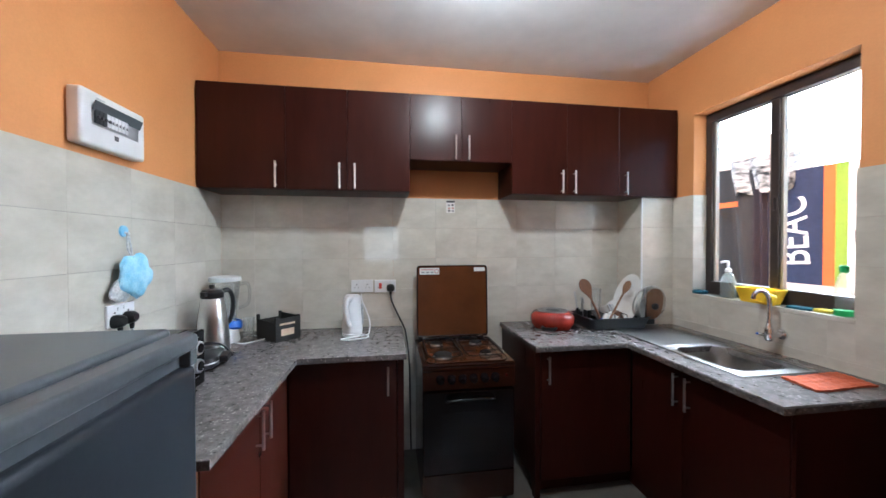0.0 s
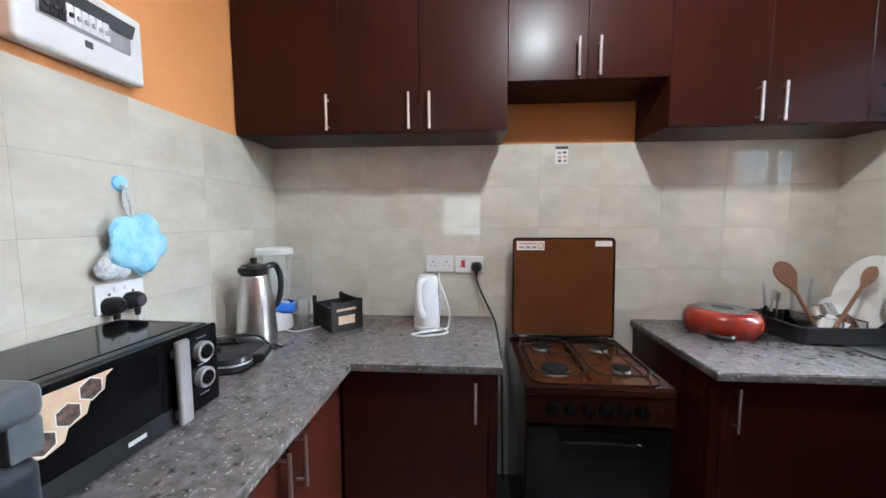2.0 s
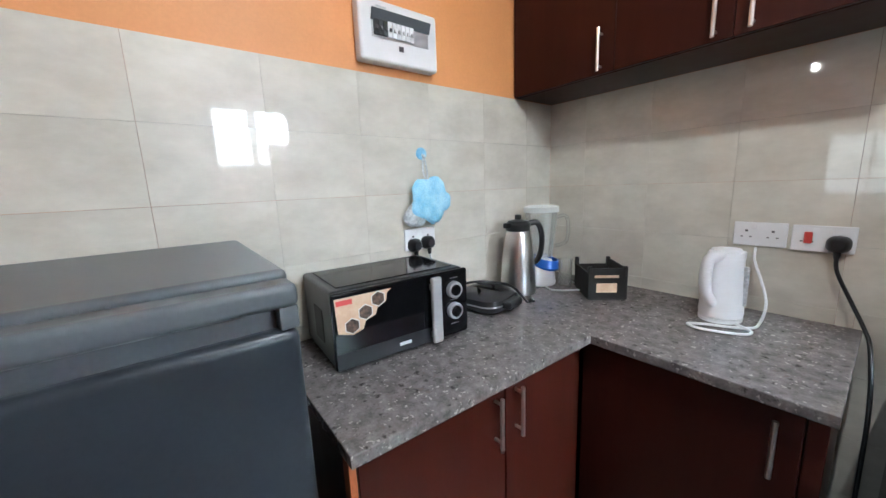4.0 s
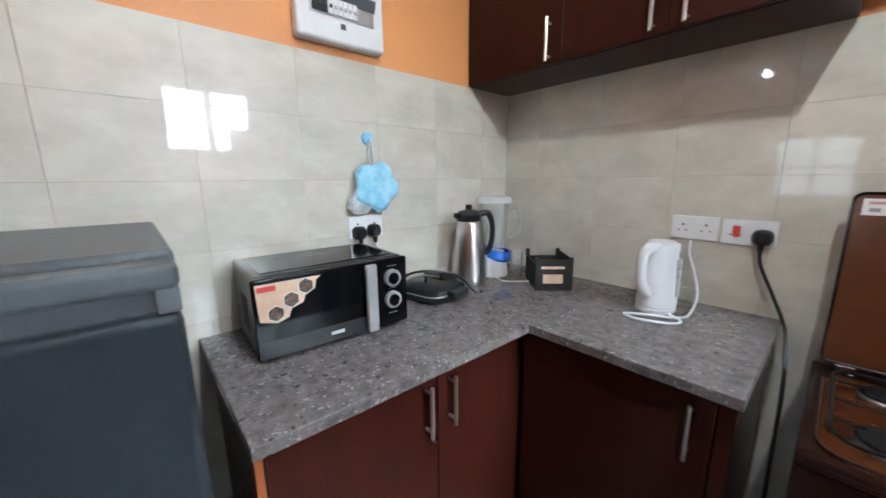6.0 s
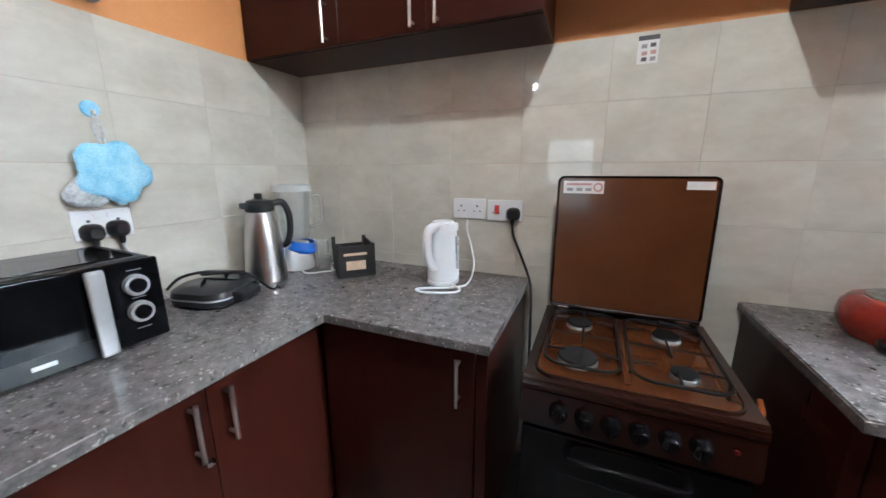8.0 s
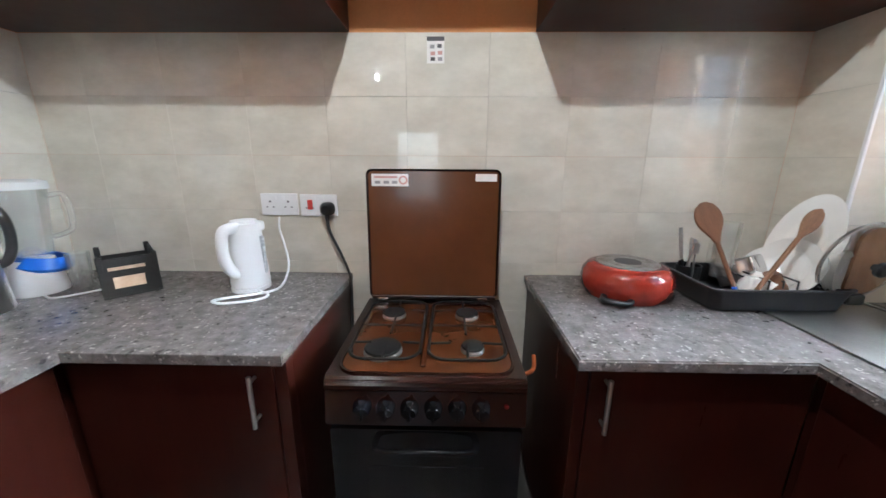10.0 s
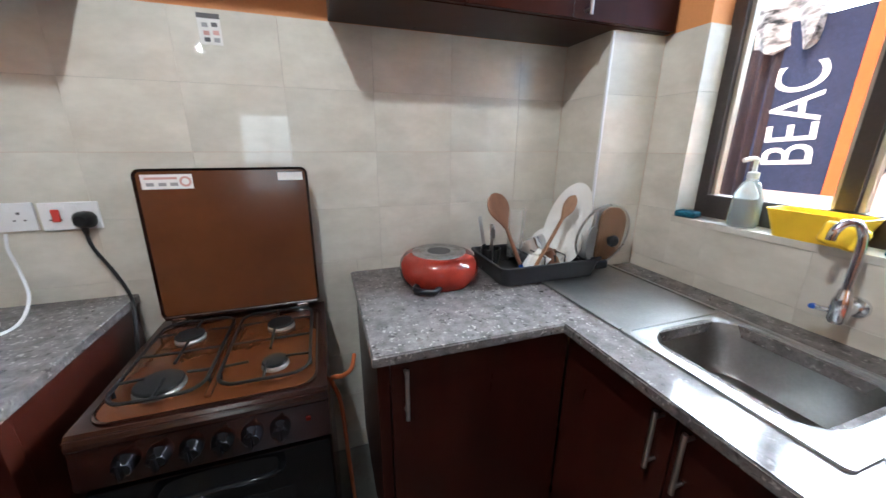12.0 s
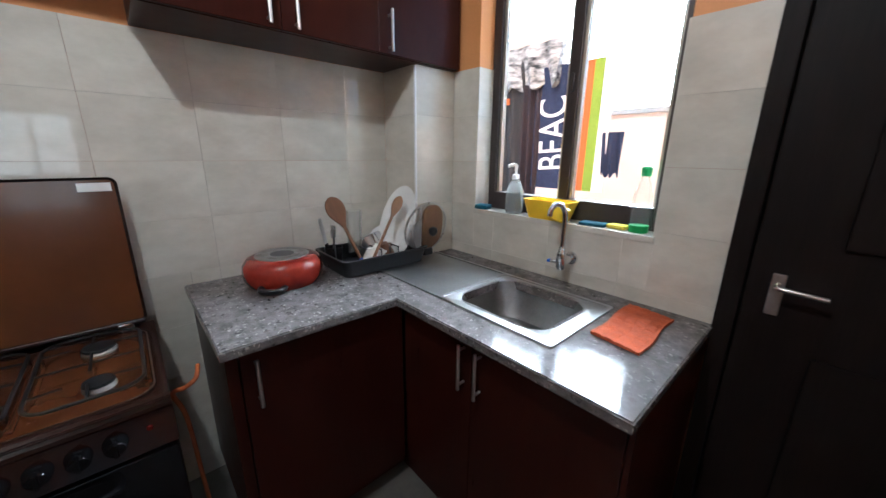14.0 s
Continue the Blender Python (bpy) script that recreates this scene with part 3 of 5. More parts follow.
dr = box(SX0 + 0.0145, SY1, CT + 0.0005, SX1 - 0.0145, 2.74, zt - 0.003, 0.002)
part("drainer", dr, SINK, sink, world=True)
part("rim", box(SX0, SY1, CT + 0.0005, SX0 + 0.014, 2.742, zt, 0.002), SINK, sink, world=True)
part("rim", box(SX1 - 0.014, SY1, CT + 0.0005, SX1, 2.742, zt, 0.002), SINK, sink, world=True)
part("drain", lathe([(0, 0.004), (0.02, 0.004), (0.024, 0.002), (0.04, 0.003), (0.042, 0)], 28, (bx, by, zt - 0.163)), CHROME, sink, world=True)

# swan-neck tap
tap = thing("tap", pose(3.03, 2.04, 0.97), "chrome wall-mounted swan-neck tap above the sink", "tap")
part("flange", turned(lathe([(0, 0), (0.027, 0), (0.025, 0.008), (0.012, 0.012), (0, 0.012)], 24), pose(WX, 2.04, 0.985, 0, -90, 0)), CHROME, tap, world=True)
part("body", tube([(WX - 0.01, 2.04, 0.985), (WX - 0.05, 2.04, 0.985), (WX - 0.075, 2.04, 0.99)], 0.015, 14), CHROME, tap, world=True)
part("valve", lathe([(0, -0.03), (0.013, -0.03), (0.019, -0.02), (0.019, 0.03), (0.015, 0.04), (0.012, 0.06), (0, 0.06)], 20, (WX - 0.08, 2.04, 0.985)), CHROME, tap, world=True)
part("spout", tube([(WX - 0.08, 2.04, 1.03), (WX - 0.08, 2.04, 1.15), (WX - 0.084, 2.045, 1.185), (WX - 0.098, 2.052, 1.206), (WX - 0.118, 2.064, 1.206), (WX - 0.132, 2.072, 1.188), (WX - 0.134, 2.074, 1.165)], 0.0095, 14), CHROME, tap, world=True)
part("lever", tube([(WX - 0.08, 2.05, 0.985), (WX - 0.086, 2.07, 0.982), (WX - 0.09, 2.082, 0.983)], 0.007, 10), CHROME, tap, world=True)
part("lever_tip", box(WX - 0.100, 2.078, 0.977, WX - 0.080, 2.092, 0.989, 0.004), BLUE, tap, "blue cold-water mark", world=True)

# ---- cooker ----
cooker = thing("gas_cooker", pose(1.505, 2.63, 0), "brown enamel four-burner gas cooker with raised lid", "cooker")
X0, X1, Y0, Y1, Z1 = 1.25, 1.76, 2.385, 2.93, 0.80
part("body", box(X0, Y0 + 0.03, 0.03, X1, Y1, 0.655, 0.004), BROWN, cooker, world=True)
b = bmesh.new()
prof = [(Y0 + 0.03, 0.656), (Y0 - 0.006, 0.668), (Y0 + 0.010, 0.772), (Y0 + 0.0, 0.786), (Y0 + 0.008, Z1), (Y1, Z1), (Y1, 0.656)]
rows_ = [[b.verts.new((x, y, z)) for y, z in prof] for x in (X0 - 0.003, X1 + 0.003)]
for i in range(len(prof)):
    k = (i + 1) % len(prof)
    b.faces.new((rows_[0][i], rows_[0][k], rows_[1][k], rows_[1][i]))
b.faces.new(rows_[0]), b.faces.new(rows_[1][::-1])
bmesh.ops.recalc_face_normals(b, faces=b.faces[:])
bmesh.ops.bevel(b, geom=[e for e in b.edges if abs(e.verts[0].co.x - e.verts[1].co.x) > 0.1], offset=0.009, segments=4, affect="EDGES")
part("top_frame", b, BROWN, cooker, "dark brown enamel top and control panel", world=True)
# sunken hob plates
hob = lambda w, z: [(px, py, z) for px, py in rrect((X0 + X1) / 2, (Y0 + Y1) / 2 - 0.022, X1 - X0 - 0.05 - w, Y1 - Y0 - 0.105 - w, 0.055, 8)]
part("hob_rim", loft([hob(-0.012, Z1 + 0.0002), hob(-0.010, Z1 + 0.005), hob(-0.002, Z1 + 0.006), hob(0.0, Z1 + 0.001)], False, False), BROWN, cooker, "rounded dark brown hob rim", world=True)
part("hob_plate", loft([hob(0.0, Z1 + 0.0004), hob(0.002, Z1 + 0.003)], False, True), HOB, cooker, "amber brown enamel hob plate", world=True)
part("hob_divider", box(1.488, Y0 + 0.052, Z1 + 0.003, 1.504, Y1 - 0.08, Z1 + 0.012, 0.004), HOB, cooker, world=True)
for gx, gy, r in ((1.376, 2.517, 0.048), (1.372, 2.755, 0.036), (1.627, 2.755, 0.036), (1.633, 2.53, 0.030)):
    bn = part("burner", lathe([(r * 1.14, 0.003), (r * 1.14, 0.008), (r * 1.04, 0.013), (r * 0.9, 0.015), (0, 0.015)], 32, (gx, gy, Z1)), ALU, cooker, "aluminium burner ring", world=True)
    part("burner_cap", lathe([(r * 0.90, 0.0152), (r * 1.08, 0.0155), (r * 1.10, 0.018), (r * 1.02, 0.022), (0, 0.0235)], 32, (gx, gy, Z1)), IRON, bn, "black burner cap", world=True)
for gx0, gx1 in ((X0 + 0.038, 1.484), (1.508, X1 - 0.038)):
    gy0, gy1 = Y0 + 0.062, Y1 - 0.09
    gz = Z1 + 0.023
    pts = [(x, y, gz) for x, y in rrect((gx0 + gx1) / 2, (gy0 + gy1) / 2, gx1 - gx0, gy1 - gy0, 0.05, 6)]
    b = tube(pts + pts[:1], 0.0045, 8, 1)
    mx = (gx0 + gx1) / 2
    for yy in (gy0 + 0.055, gy1 - 0.115):
        for s0, s1 in ((gx0, mx - 0.045), (gx1, mx + 0.045)):
            tube([(s0, yy + 0.03, gz), (s1, yy + 0.03, gz + 0.003)], 0.0038, 8, 1, bm=b)
    for sy in ((gy0, gy0 + 0.07), (gy1, gy1 - 0.06), ((gy0 + gy1) / 2 - 0.055, (gy0 + gy1) / 2 + 0.055)):
        tube([(mx, sy[0], gz), (mx, sy[1], gz + 0.003)], 0.0038, 8, 1, bm=b)
    tube([(gx0, (gy0 + gy1) / 2, gz), (gx1, (gy0 + gy1) / 2, gz)], 0.0038, 8, 1, bm=b)
    for px, py in ((gx0, gy0 + 0.06), (gx1, gy0 + 0.06), (gx0, gy1 - 0.06), (gx1, gy1 - 0.06)):
        tube([(px, py, gz), (px, py, Z1 + 0.002)], 0.004, 8, 1, bm=b)
    part("pan_grid", b, IRON, cooker, "black wire pan support", world=True)
for i in range(6):
    kx = 1.343 + i * 0.061
    k = part("knob", turned(lathe([(0, 0.0), (0.024, 0.0), (0.0235, 0.006), (0.021, 0.010), (0.0205, 0.020), (0.018, 0.025), (0.012, 0.028), (0, 0.029)], 28), pose(kx, Y0 + 0.003, 0.722, 99, 0, 0)), GLOSSBLACK, cooker, "glossy black knob", world=True)
    part("grip", box(kx - 0.005, Y0 - 0.036, 0.704, kx + 0.005, Y0 - 0.018, 0.742, 0.004), GLOSSBLACK, k, world=True)
part("indicator", turned(lathe([(0, 0), (0.007, 0), (0.006, 0.005), (0, 0.006)], 16), pose(1.712, Y0 + 0.003, 0.729, 99, 0, 0)), mat("dark_red_lens", (0.10, 0.008, 0.006), 0.2, scale=20), cooker, "small dark red indicator", world=True)
od = part("oven_door", box(X0 + 0.002, Y0 + 0.004, 0.205, X1 - 0.002, Y0 + 0.03, 0.652, 0.006), GLOSSBLACK, cooker, "black oven door with dark glass", world=True)
part("door_glass", box(X0 + 0.10, Y0 + 0.002, 0.31, X1 - 0.10, Y0 + 0.005, 0.535, 0.001), mat("oven_glass", (0.005, 0.0055, 0.0065), 0.07, scale=4, ior=1.34), od, "dark oven window", world=True)
part("door_handle", tube([(X0 + 0.12, Y0 + 0.005, 0.608), (X0 + 0.14, Y0 - 0.03, 0.615), (1.505, Y0 - 0.036, 0.620), (X1 - 0.14, Y0 - 0.03, 0.615), (X1 - 0.12, Y0 + 0.005, 0.608)], 0.009, 12), GLOSSBLACK, od, "black oven handle", world=True)
part("drawer", box(X0 + 0.002, Y0 + 0.006, 0.05, X1 - 0.002, Y0 + 0.03, 0.20, 0.004), BROWN, cooker, world=True)
for px in (X0 + 0.04, X1 - 0.04):
    for py in (Y0 + 0.06, Y1 - 0.05):
        part("foot", lathe([(0, 0), (0.016, 0), (0.014, 0.03), (0, 0.03)], 14, (px, py, 0)), BLACK, cooker, world=True)
# lid, raised
LYB, LYT = 2.885, 2.905
lpts = rrect(0, 0.2455, 0.49, 0.488, 0.022, 6)
b = bmesh.new()
fr = [b.verts.new((1.503 + u, LYB + (LYT - LYB) * v / 0.49, 0.815 + v)) for u, v in lpts]
bk = [b.verts.new((1.503 + u, LYB + 0.016 + (LYT - LYB) * v / 0.49, 0.815 + v)) for u, v in lpts]
inn = rrect(0, 0.2455, 0.474, 0.472, 0.016, 6)
ii = [b.verts.new((1.503 + u, LYB + 0.006 + (LYT - LYB) * v / 0.49, 0.815 + v)) for u, v in inn]
n_ = len(fr)
for i in range(n_):
    k = (i + 1) % n_
    b.faces.new((fr[i], fr[k], bk[k], bk[i]))
    b.faces.new((fr[k], fr[i], ii[i], ii[k]))
b.faces.new(bk)
bmesh.ops.recalc_face_normals(b, faces=b.faces[:])
lid = part("lid", b, BROWN, cooker, "raised brown enamel lid", world=True)
b = bmesh.new()
b.faces.new([b.verts.new((1.503 + u, LYB + 0.0055 + (LYT - LYB) * v / 0.49, 0.815 + v)) for u, v in inn][::-1])
ex = bmesh.ops.extrude_face_region(b, geom=b.faces[:])
for v in [g for g in ex["geom"] if isinstance(g, bmesh.types.BMVert)]:
    v.co.y += 0.004
bmesh.ops.recalc_face_normals(b, faces=b.faces[:])
part("lid_panel", b, LIDBROWN, lid, "caramel brown lid inner face", world=True)
part("hinge_bar", tube([(X0 + 0.02, 2.878, 0.826), (X1 - 0.02, 2.878, 0.826)], 0.008, 10, 1), BROWN, lid, world=True)
for hx in (X0 + 0.06, X1 - 0.07):
    part("hinge", box(hx - 0.02, 2.862, Z1 + 0.001, hx + 0.02, 2.89, Z1 + 0.028, 0.004), CHROME, lid, "chrome lid hinge", world=True)
ly = lambda z: LYB + 0.004 + (LYT - LYB) * (z - 0.815) / 0.49
st = part("warning_label", box(1.278, ly(1.265) - 0.001, 1.243, 1.412, ly(1.265) + 0.0005, 1.287), PAPER, lid, "white printed warning label", world=True)
part("print", box(1.288, ly(1.265) - 0.0022, 1.272, 1.372, ly(1.265) - 0.0012, 1.279), PALEINK, st, world=True)
for px in (1.290, 1.322, 1.352):
    part("print", box(px, ly(1.265) - 0.0022, 1.252, px + 0.02, ly(1.265) - 0.0012, 1.262), GREYINK, st, world=True)
part("warning_sign", turned(lathe([(0.010, 0), (0.016, 0), (0.016, 0.001), (0.010, 0.001)], 24, closed=True), pose(1.393, ly(1.265) - 0.0012, 1.265, 90, 0, 0)), PALEINK, st, world=True)
part("rating_label", box(1.655, ly(1.275) - 0.001, 1.262, 1.732, ly(1.275) + 0.0005, 1.288), PAPER, lid, "white rating label", world=True)

# ---- fridge ----
fridge = thing("fridge", pose(0.31, 1.17, 0), "dark grey metallic undercounter fridge with closed door", "fridge")
FX, FY0, FY1, FZ = 0.60, 0.87, 1.478, 1.235
part("body", box(0.03, FY0, 0.03, FX - 0.06, FY1, FZ - 0.045, 0.008), GREY, fridge, world=True)
part("top_cover", box(0.025, FY0 - 0.004, FZ - 0.044, FX - 0.05, FY1 + 0.003, FZ + 0.012, 0.012, 3), GREYTRIM, fridge, "grey plastic top cover", world=True)
fd = part("door", box(FX - 0.055, FY0, 0.06, FX + 0.008, FY1, FZ - 0.075, 0.018, 4), GREY, fridge, "dark grey metallic door", world=True)
cap = box(FX - 0.048, FY0 - 0.002, FZ - 0.04, FX + 0.012, FY1 + 0.002, FZ, 0.012, 3)
box(FX - 0.05, FY0 + 0.002, FZ - 0.076, FX - 0.016, FY1 - 0.03, FZ - 0.039, 0.002, bm=cap)
box(FX - 0.05, FY1 - 0.03, FZ - 0.076, FX + 0.008, FY1, FZ - 0.036, 0.005, bm=cap)
box(FX - 0.05, FY0, FZ - 0.076, FX + 0.008, FY0 + 0.03, FZ - 0.036, 0.005, bm=cap)
part("door_cap", cap, GREYTRIM, fd, "grey grip recess along the door top", world=True)
for px in (0.08, FX - 0.12):
    for py in (FY0 + 0.05, FY1 - 0.05):
        part("foot", lathe([(0, 0), (0.02, 0), (0.018, 0.032), (0, 0.032)], 14, (px, py, 0)), BLACK, fridge, world=True)

# ---- microwave ----
mw = thing("microwave", pose(0.318, 1.855, CT, 0, 0, -3), "black microwave oven with silver handle and two dials", "microwave")
W2, DP, HM = 0.225, 0.30, 0.232      # half width, depth, height; front faces +x
part("case", box(-DP, -W2 + 0.004, 0.012, -0.012, W2 - 0.004, HM, 0.010, 3), BLACK, mw, "black steel case")
part("top_panel", box(-DP + 0.03, -W2 + 0.03, HM, -0.04, W2 - 0.03, HM + 0.003, 0.001), GLOSSBLACK, mw, "glossy black raised top")
part("vent", box(-DP + 0.12, -W2 + 0.002, 0.06, -DP + 0.2, -W2 + 0.005, 0.16, 0.001), MATBLACK, mw)
md = part("door", box(-0.012, -W2, 0.014, 0.006, W2 - 0.115, HM - 0.002, 0.006, 3), GLOSSBLACK, mw, "glossy black glass door")
part("lower_trim", box(0.004, -W2 + 0.004, 0.016, 0.0075, W2 - 0.118, 0.062, 0.001), BLACK, md, "charcoal strip along the door")
part("badge", box(0.0072, -0.035, 0.034, 0.0085, 0.005, 0.044, 0.0004, 1), PLASTIC, md, "small white maker's mark")
hd = part("handle", box(0.02, W2 - 0.155, 0.018, 0.036, W2 - 0.120, HM - 0.006, 0.006, 3), SILVER, md, "silver bar handle")
part("handle_post", box(0.004, W2 - 0.148, 0.03, 0.022, W2 - 0.128, 0.05, 0.002), SILVER, hd)
part("handle_post", box(0.004, W2 - 0.148, HM - 0.05, 0.022, W2 - 0.128, HM - 0.03, 0.002), SILVER, hd)
pn = part("control_panel", box(-0.012, W2 - 0.113, 0.014, 0.006, W2, HM - 0.002, 0.006, 3), GLOSSBLACK, mw, "black control panel")
for kz in (0.098, 0.168):
    dl = part("dial", turned(lathe([(0.018, 0), (0.027, 0), (0.027, 0.012), (0.0255, 0.016), (0.0195, 0.016), (0.018, 0.012)], 32, closed=True), pose(0.006, W2 - 0.058, kz, 0, 90, 0)), SILVER, pn, "silver ring dial")
    part("dial_cap", turned(lathe([(0.018, 0.0), (0.018, 0.019), (0.016, 0.021), (0, 0.021)], 28), pose(0.006, W2 - 0.058, kz, 0, 90, 0)), GLOSSBLACK, dl)
for kz in (0.052, 0.133, 0.205):
    part("print", box(0.006, W2 - 0.07, kz, 0.0066, W2 - 0.04, kz + 0.002), GREYINK, pn)
# sticker: stepped cream label with three hexagons
b = bmesh.new()
outline = [(-W2 + 0.008, HM - 0.016), (-0.052, HM - 0.016), (-0.066, HM - 0.026), (-0.070, HM - 0.050), (-0.096, HM - 0.060), (-0.104, HM - 0.082), (-0.134, HM - 0.092), (-0.142, HM - 0.114), (-0.172, HM - 0.124), (-W2 + 0.012, HM - 0.112)]
f = b.faces.new([b.verts.new((0.0072, y, z)) for y, z in outline])
ex = bmesh.ops.extrude_face_region(b, geom=[f])
for v in [g for g in ex["geom"] if isinstance(g, bmesh.types.BMVert)]:
    v.co.x -= 0.0014
bmesh.ops.recalc_face_normals(b, faces=b.faces[:])
HEXPRINT = mat("food_print", (0.16, 0.10, 0.07), 0.4, second=(0.015, 0.012, 0.012), scale=60, grain=0.2)
sk = part("sticker", b, CREAMLABEL, md, "cream promotional sticker with hexagons")
part("print", box(0.0068, -W2 + 0.012, HM - 0.036, 0.0078, -W2 + 0.056, HM - 0.022), REDINK, sk)
for hy, hz in ((-0.094, HM - 0.038), (-0.133, HM - 0.068), (-0.173, HM - 0.098)):
    part("hexagon", turned(lathe([(0, 0.0012), (0.0205, 0.0012), (0.0205, 0)], 6), pose(0.0072, hy, hz, 0, 90, 0)), HEXPRINT, sk)
    part("hexagon", turned(lathe([(0.0210, 0), (0.0235, 0), (0.0235, 0.0011), (0.0210, 0.0011)], 6, closed=True), pose(0.0072, hy, hz, 0, 90, 0)), PAPER, sk)
for px in (-DP + 0.04, -0.05):
    for py in (-W2 + 0.04, W2 - 0.04):
        part("foot", lathe([(0, 0), (0.014, 0), (0.013, 0.013), (0, 0.013)], 14, (px, py, 0)), BLACK, mw)


# ---- sockets and plugs ----
def double_socket(m, label):
    """Twin outlet plate; local x along the wall, y out of it towards the room, z up."""
    s = thing("wall_socket", m, label, "socket", "twin wall sockets")
    part("plate", box(-0.073, 0, -0.043, 0.073, 0.010, 0.043, 0.003, 3), PLASTIC, s)
    for sx in (-0.036, 0.036):
        b = box(sx - 0.004, 0.0095, 0.008, sx + 0.004, 0.0108, 0.015)
        box(sx - 0.016, 0.0095, -0.012, sx - 0.009, 0.0108, -0.008, bm=b)
        box(sx + 0.009, 0.0095, -0.012, sx + 0.016, 0.0108, -0.008, bm=b)
        part("pin_holes", b, DARKINK, s)
        part("switch", box(sx - 0.007 + 0.02 * (1 if sx < 0 else -1), 0.0095, 0.018, sx + 0.007 + 0.02 * (1 if sx < 0 else -1), 0.0135, 0.034, 0.002), PLASTIC, s)
    return s


def plug(m, label, accent=None):
    p = thing("plug", m, label, "plug")
    prof = [(0, 0.028, 0.026), (0.016, 0.028, 0.026), (0.03, 0.021, 0.02), (0.036, 0.015, 0.014)]
    b = loft([[(u, y, v) for u, v in rrect(0, -0.004, 2 * rx, 2 * rz, min(rx, rz) * 0.8, 6)] for y, rx, rz in prof], True, True)
    part("body", b, BLACK, p)
    part("cord_grip", tube([(0, 0.018, -0.024), (0, 0.018, -0.05)], [0.009, 0.006], 10, 2), BLACK, p)
    if accent:
        part("fuse_cover", box(-0.012, 0.033, -0.012, 0.012, 0.037, 0.010, 0.002), accent, p, "dark red fuse cover")
    return p


s = double_socket(pose(0.890, WY, 1.163, 0, 0, 180), "white twin wall socket above the kettle")
s = double_socket(pose(1.046, WY, 1.160, 0, 0, 180), "white twin socket with a red neon switch")
part("neon_switch", box(0.023, 0.0105, -0.016, 0.043, 0.0150, 0.022, 0.003), REDINK, s, "red rocker switch")
plug(pose(1.083, WY - 0.010, 1.152, 0, 0, 180), "black three-pin plug in the wall socket")
s = double_socket(pose(0.0, 2.123, 1.170, 0, 0, -90), "white twin socket with two black plugs")
plug(pose(0.010, 2.088, 1.152, 0, 0, -90), "black three-pin plug in the wall socket")
plug(pose(0.010, 2.152, 1.156, 0, 0, -90), "black plug with dark red cover", MAROON)
single("cooker_cable", tube([(1.083, WY - 0.028, 1.11), (1.09, WY - 0.03, 1.06), (1.13, WY - 0.035, 0.97), (1.165, WY - 0.06, 0.90), (1.183, WY - 0.1, 0.85), (1.20, WY - 0.18, 0.70), (1.205, WY - 0.2, 0.4), (1.21, WY - 0.2, 0.12)], 0.0055, 10), BLACK, "black cooker cable hanging into the gap", "cable")
single("gas_hose", tube([(1.768, 2.62, 0.66), (1.80, 2.60, 0.68), (1.83, 2.60, 0.70), (1.845, 2.66, 0.71)][::-1] + [(1.79, 2.64, 0.55), (1.80, 2.66, 0.30), (1.81, 2.68, 0.05)], 0.007, 10), HOSE, "orange rubber gas hose beside the cooker", "hose")
single("appliance_cable", tube([(0.028, 2.088, 1.105), (0.03, 2.09, 1.07), (0.025, 2.10, 1.02), (0.022, 2.13, 0.93), (0.03, 2.17, 0.888)], 0.004, 8), BLACK, "black appliance cable down to the worktop", "cable")
single("appliance_cable", tube([(0.028, 2.155, 1.105), (0.03, 2.16, 1.08), (0.04, 2.20, 1.00), (0.05, 2.21, 0.93), (0.09, 2.24, 0.892)], 0.004, 8), GREYCLOTH, "grey appliance cable down to the worktop", "cable")

# ---- consumer unit ----
cu = thing("consumer_unit", pose(0.0, 2.060, 1.80), "white plastic consumer unit with open smoked flap", "fuse box")
part("case", box(-0.005, -0.158, 0, 0.045, 0.158, 0.195, 0.012, 3), PLASTIC, cu)
part("opening", box(0.0448, -0.115, 0.075, 0.0462, 0.115, 0.138, 0.0005, 1), SILVER, cu, "grey recess with breakers")
for i in range(9):
    br = part("breaker", box(0.046, -0.108 + i * 0.0175, 0.082, 0.053, -0.092 + i * 0.0175, 0.13, 0.001), PLASTIC if i > 2 else CHARCOAL, cu)
    part("toggle", box(0.053, -0.104 + i * 0.0175, 0.098, 0.06, -0.096 + i * 0.0175, 0.108, 0.001), DARKINK if i < 4 else SILVER, br)
part("flap", turned(box(0, -0.118, 0, 0.004, 0.118, 0.036, 0.001), pose(0.047, 0, 0.125, 0, 20, 0)), GREYTRIM, cu, "smoked flap, half lifted")
part("latch", box(0.0448, -0.012, 0.045, 0.048, 0.006, 0.062, 0.001), DARKINK, cu)
part("print", box(0.0448, -0.095, 0.168, 0.0456, -0.055, 0.175), GREYCLOTH, cu)

# ---- mitt on its hook ----
hook = thing("wall_hook", pose(0.0, 2.151, 1.505), "small blue stick-on wall hook", "hook")
part("base", turned(lathe([(0, 0), (0.024, 0), (0.022, 0.006), (0, 0.009)], 24), pose(0, 0, 0, 0, 90, 0)), BLUECLOTH, hook)
part("prong", tube([(0.006, 0, -0.004), (0.018, 0, -0.012), (0.022, 0, -0.006)], 0.004, 8), PLASTIC, hook)
mitt = thing("bath_mitt", pose(0.03, 2.150, 1.32), "pale blue fluffy star-shaped bath mitt hanging", "mitt")


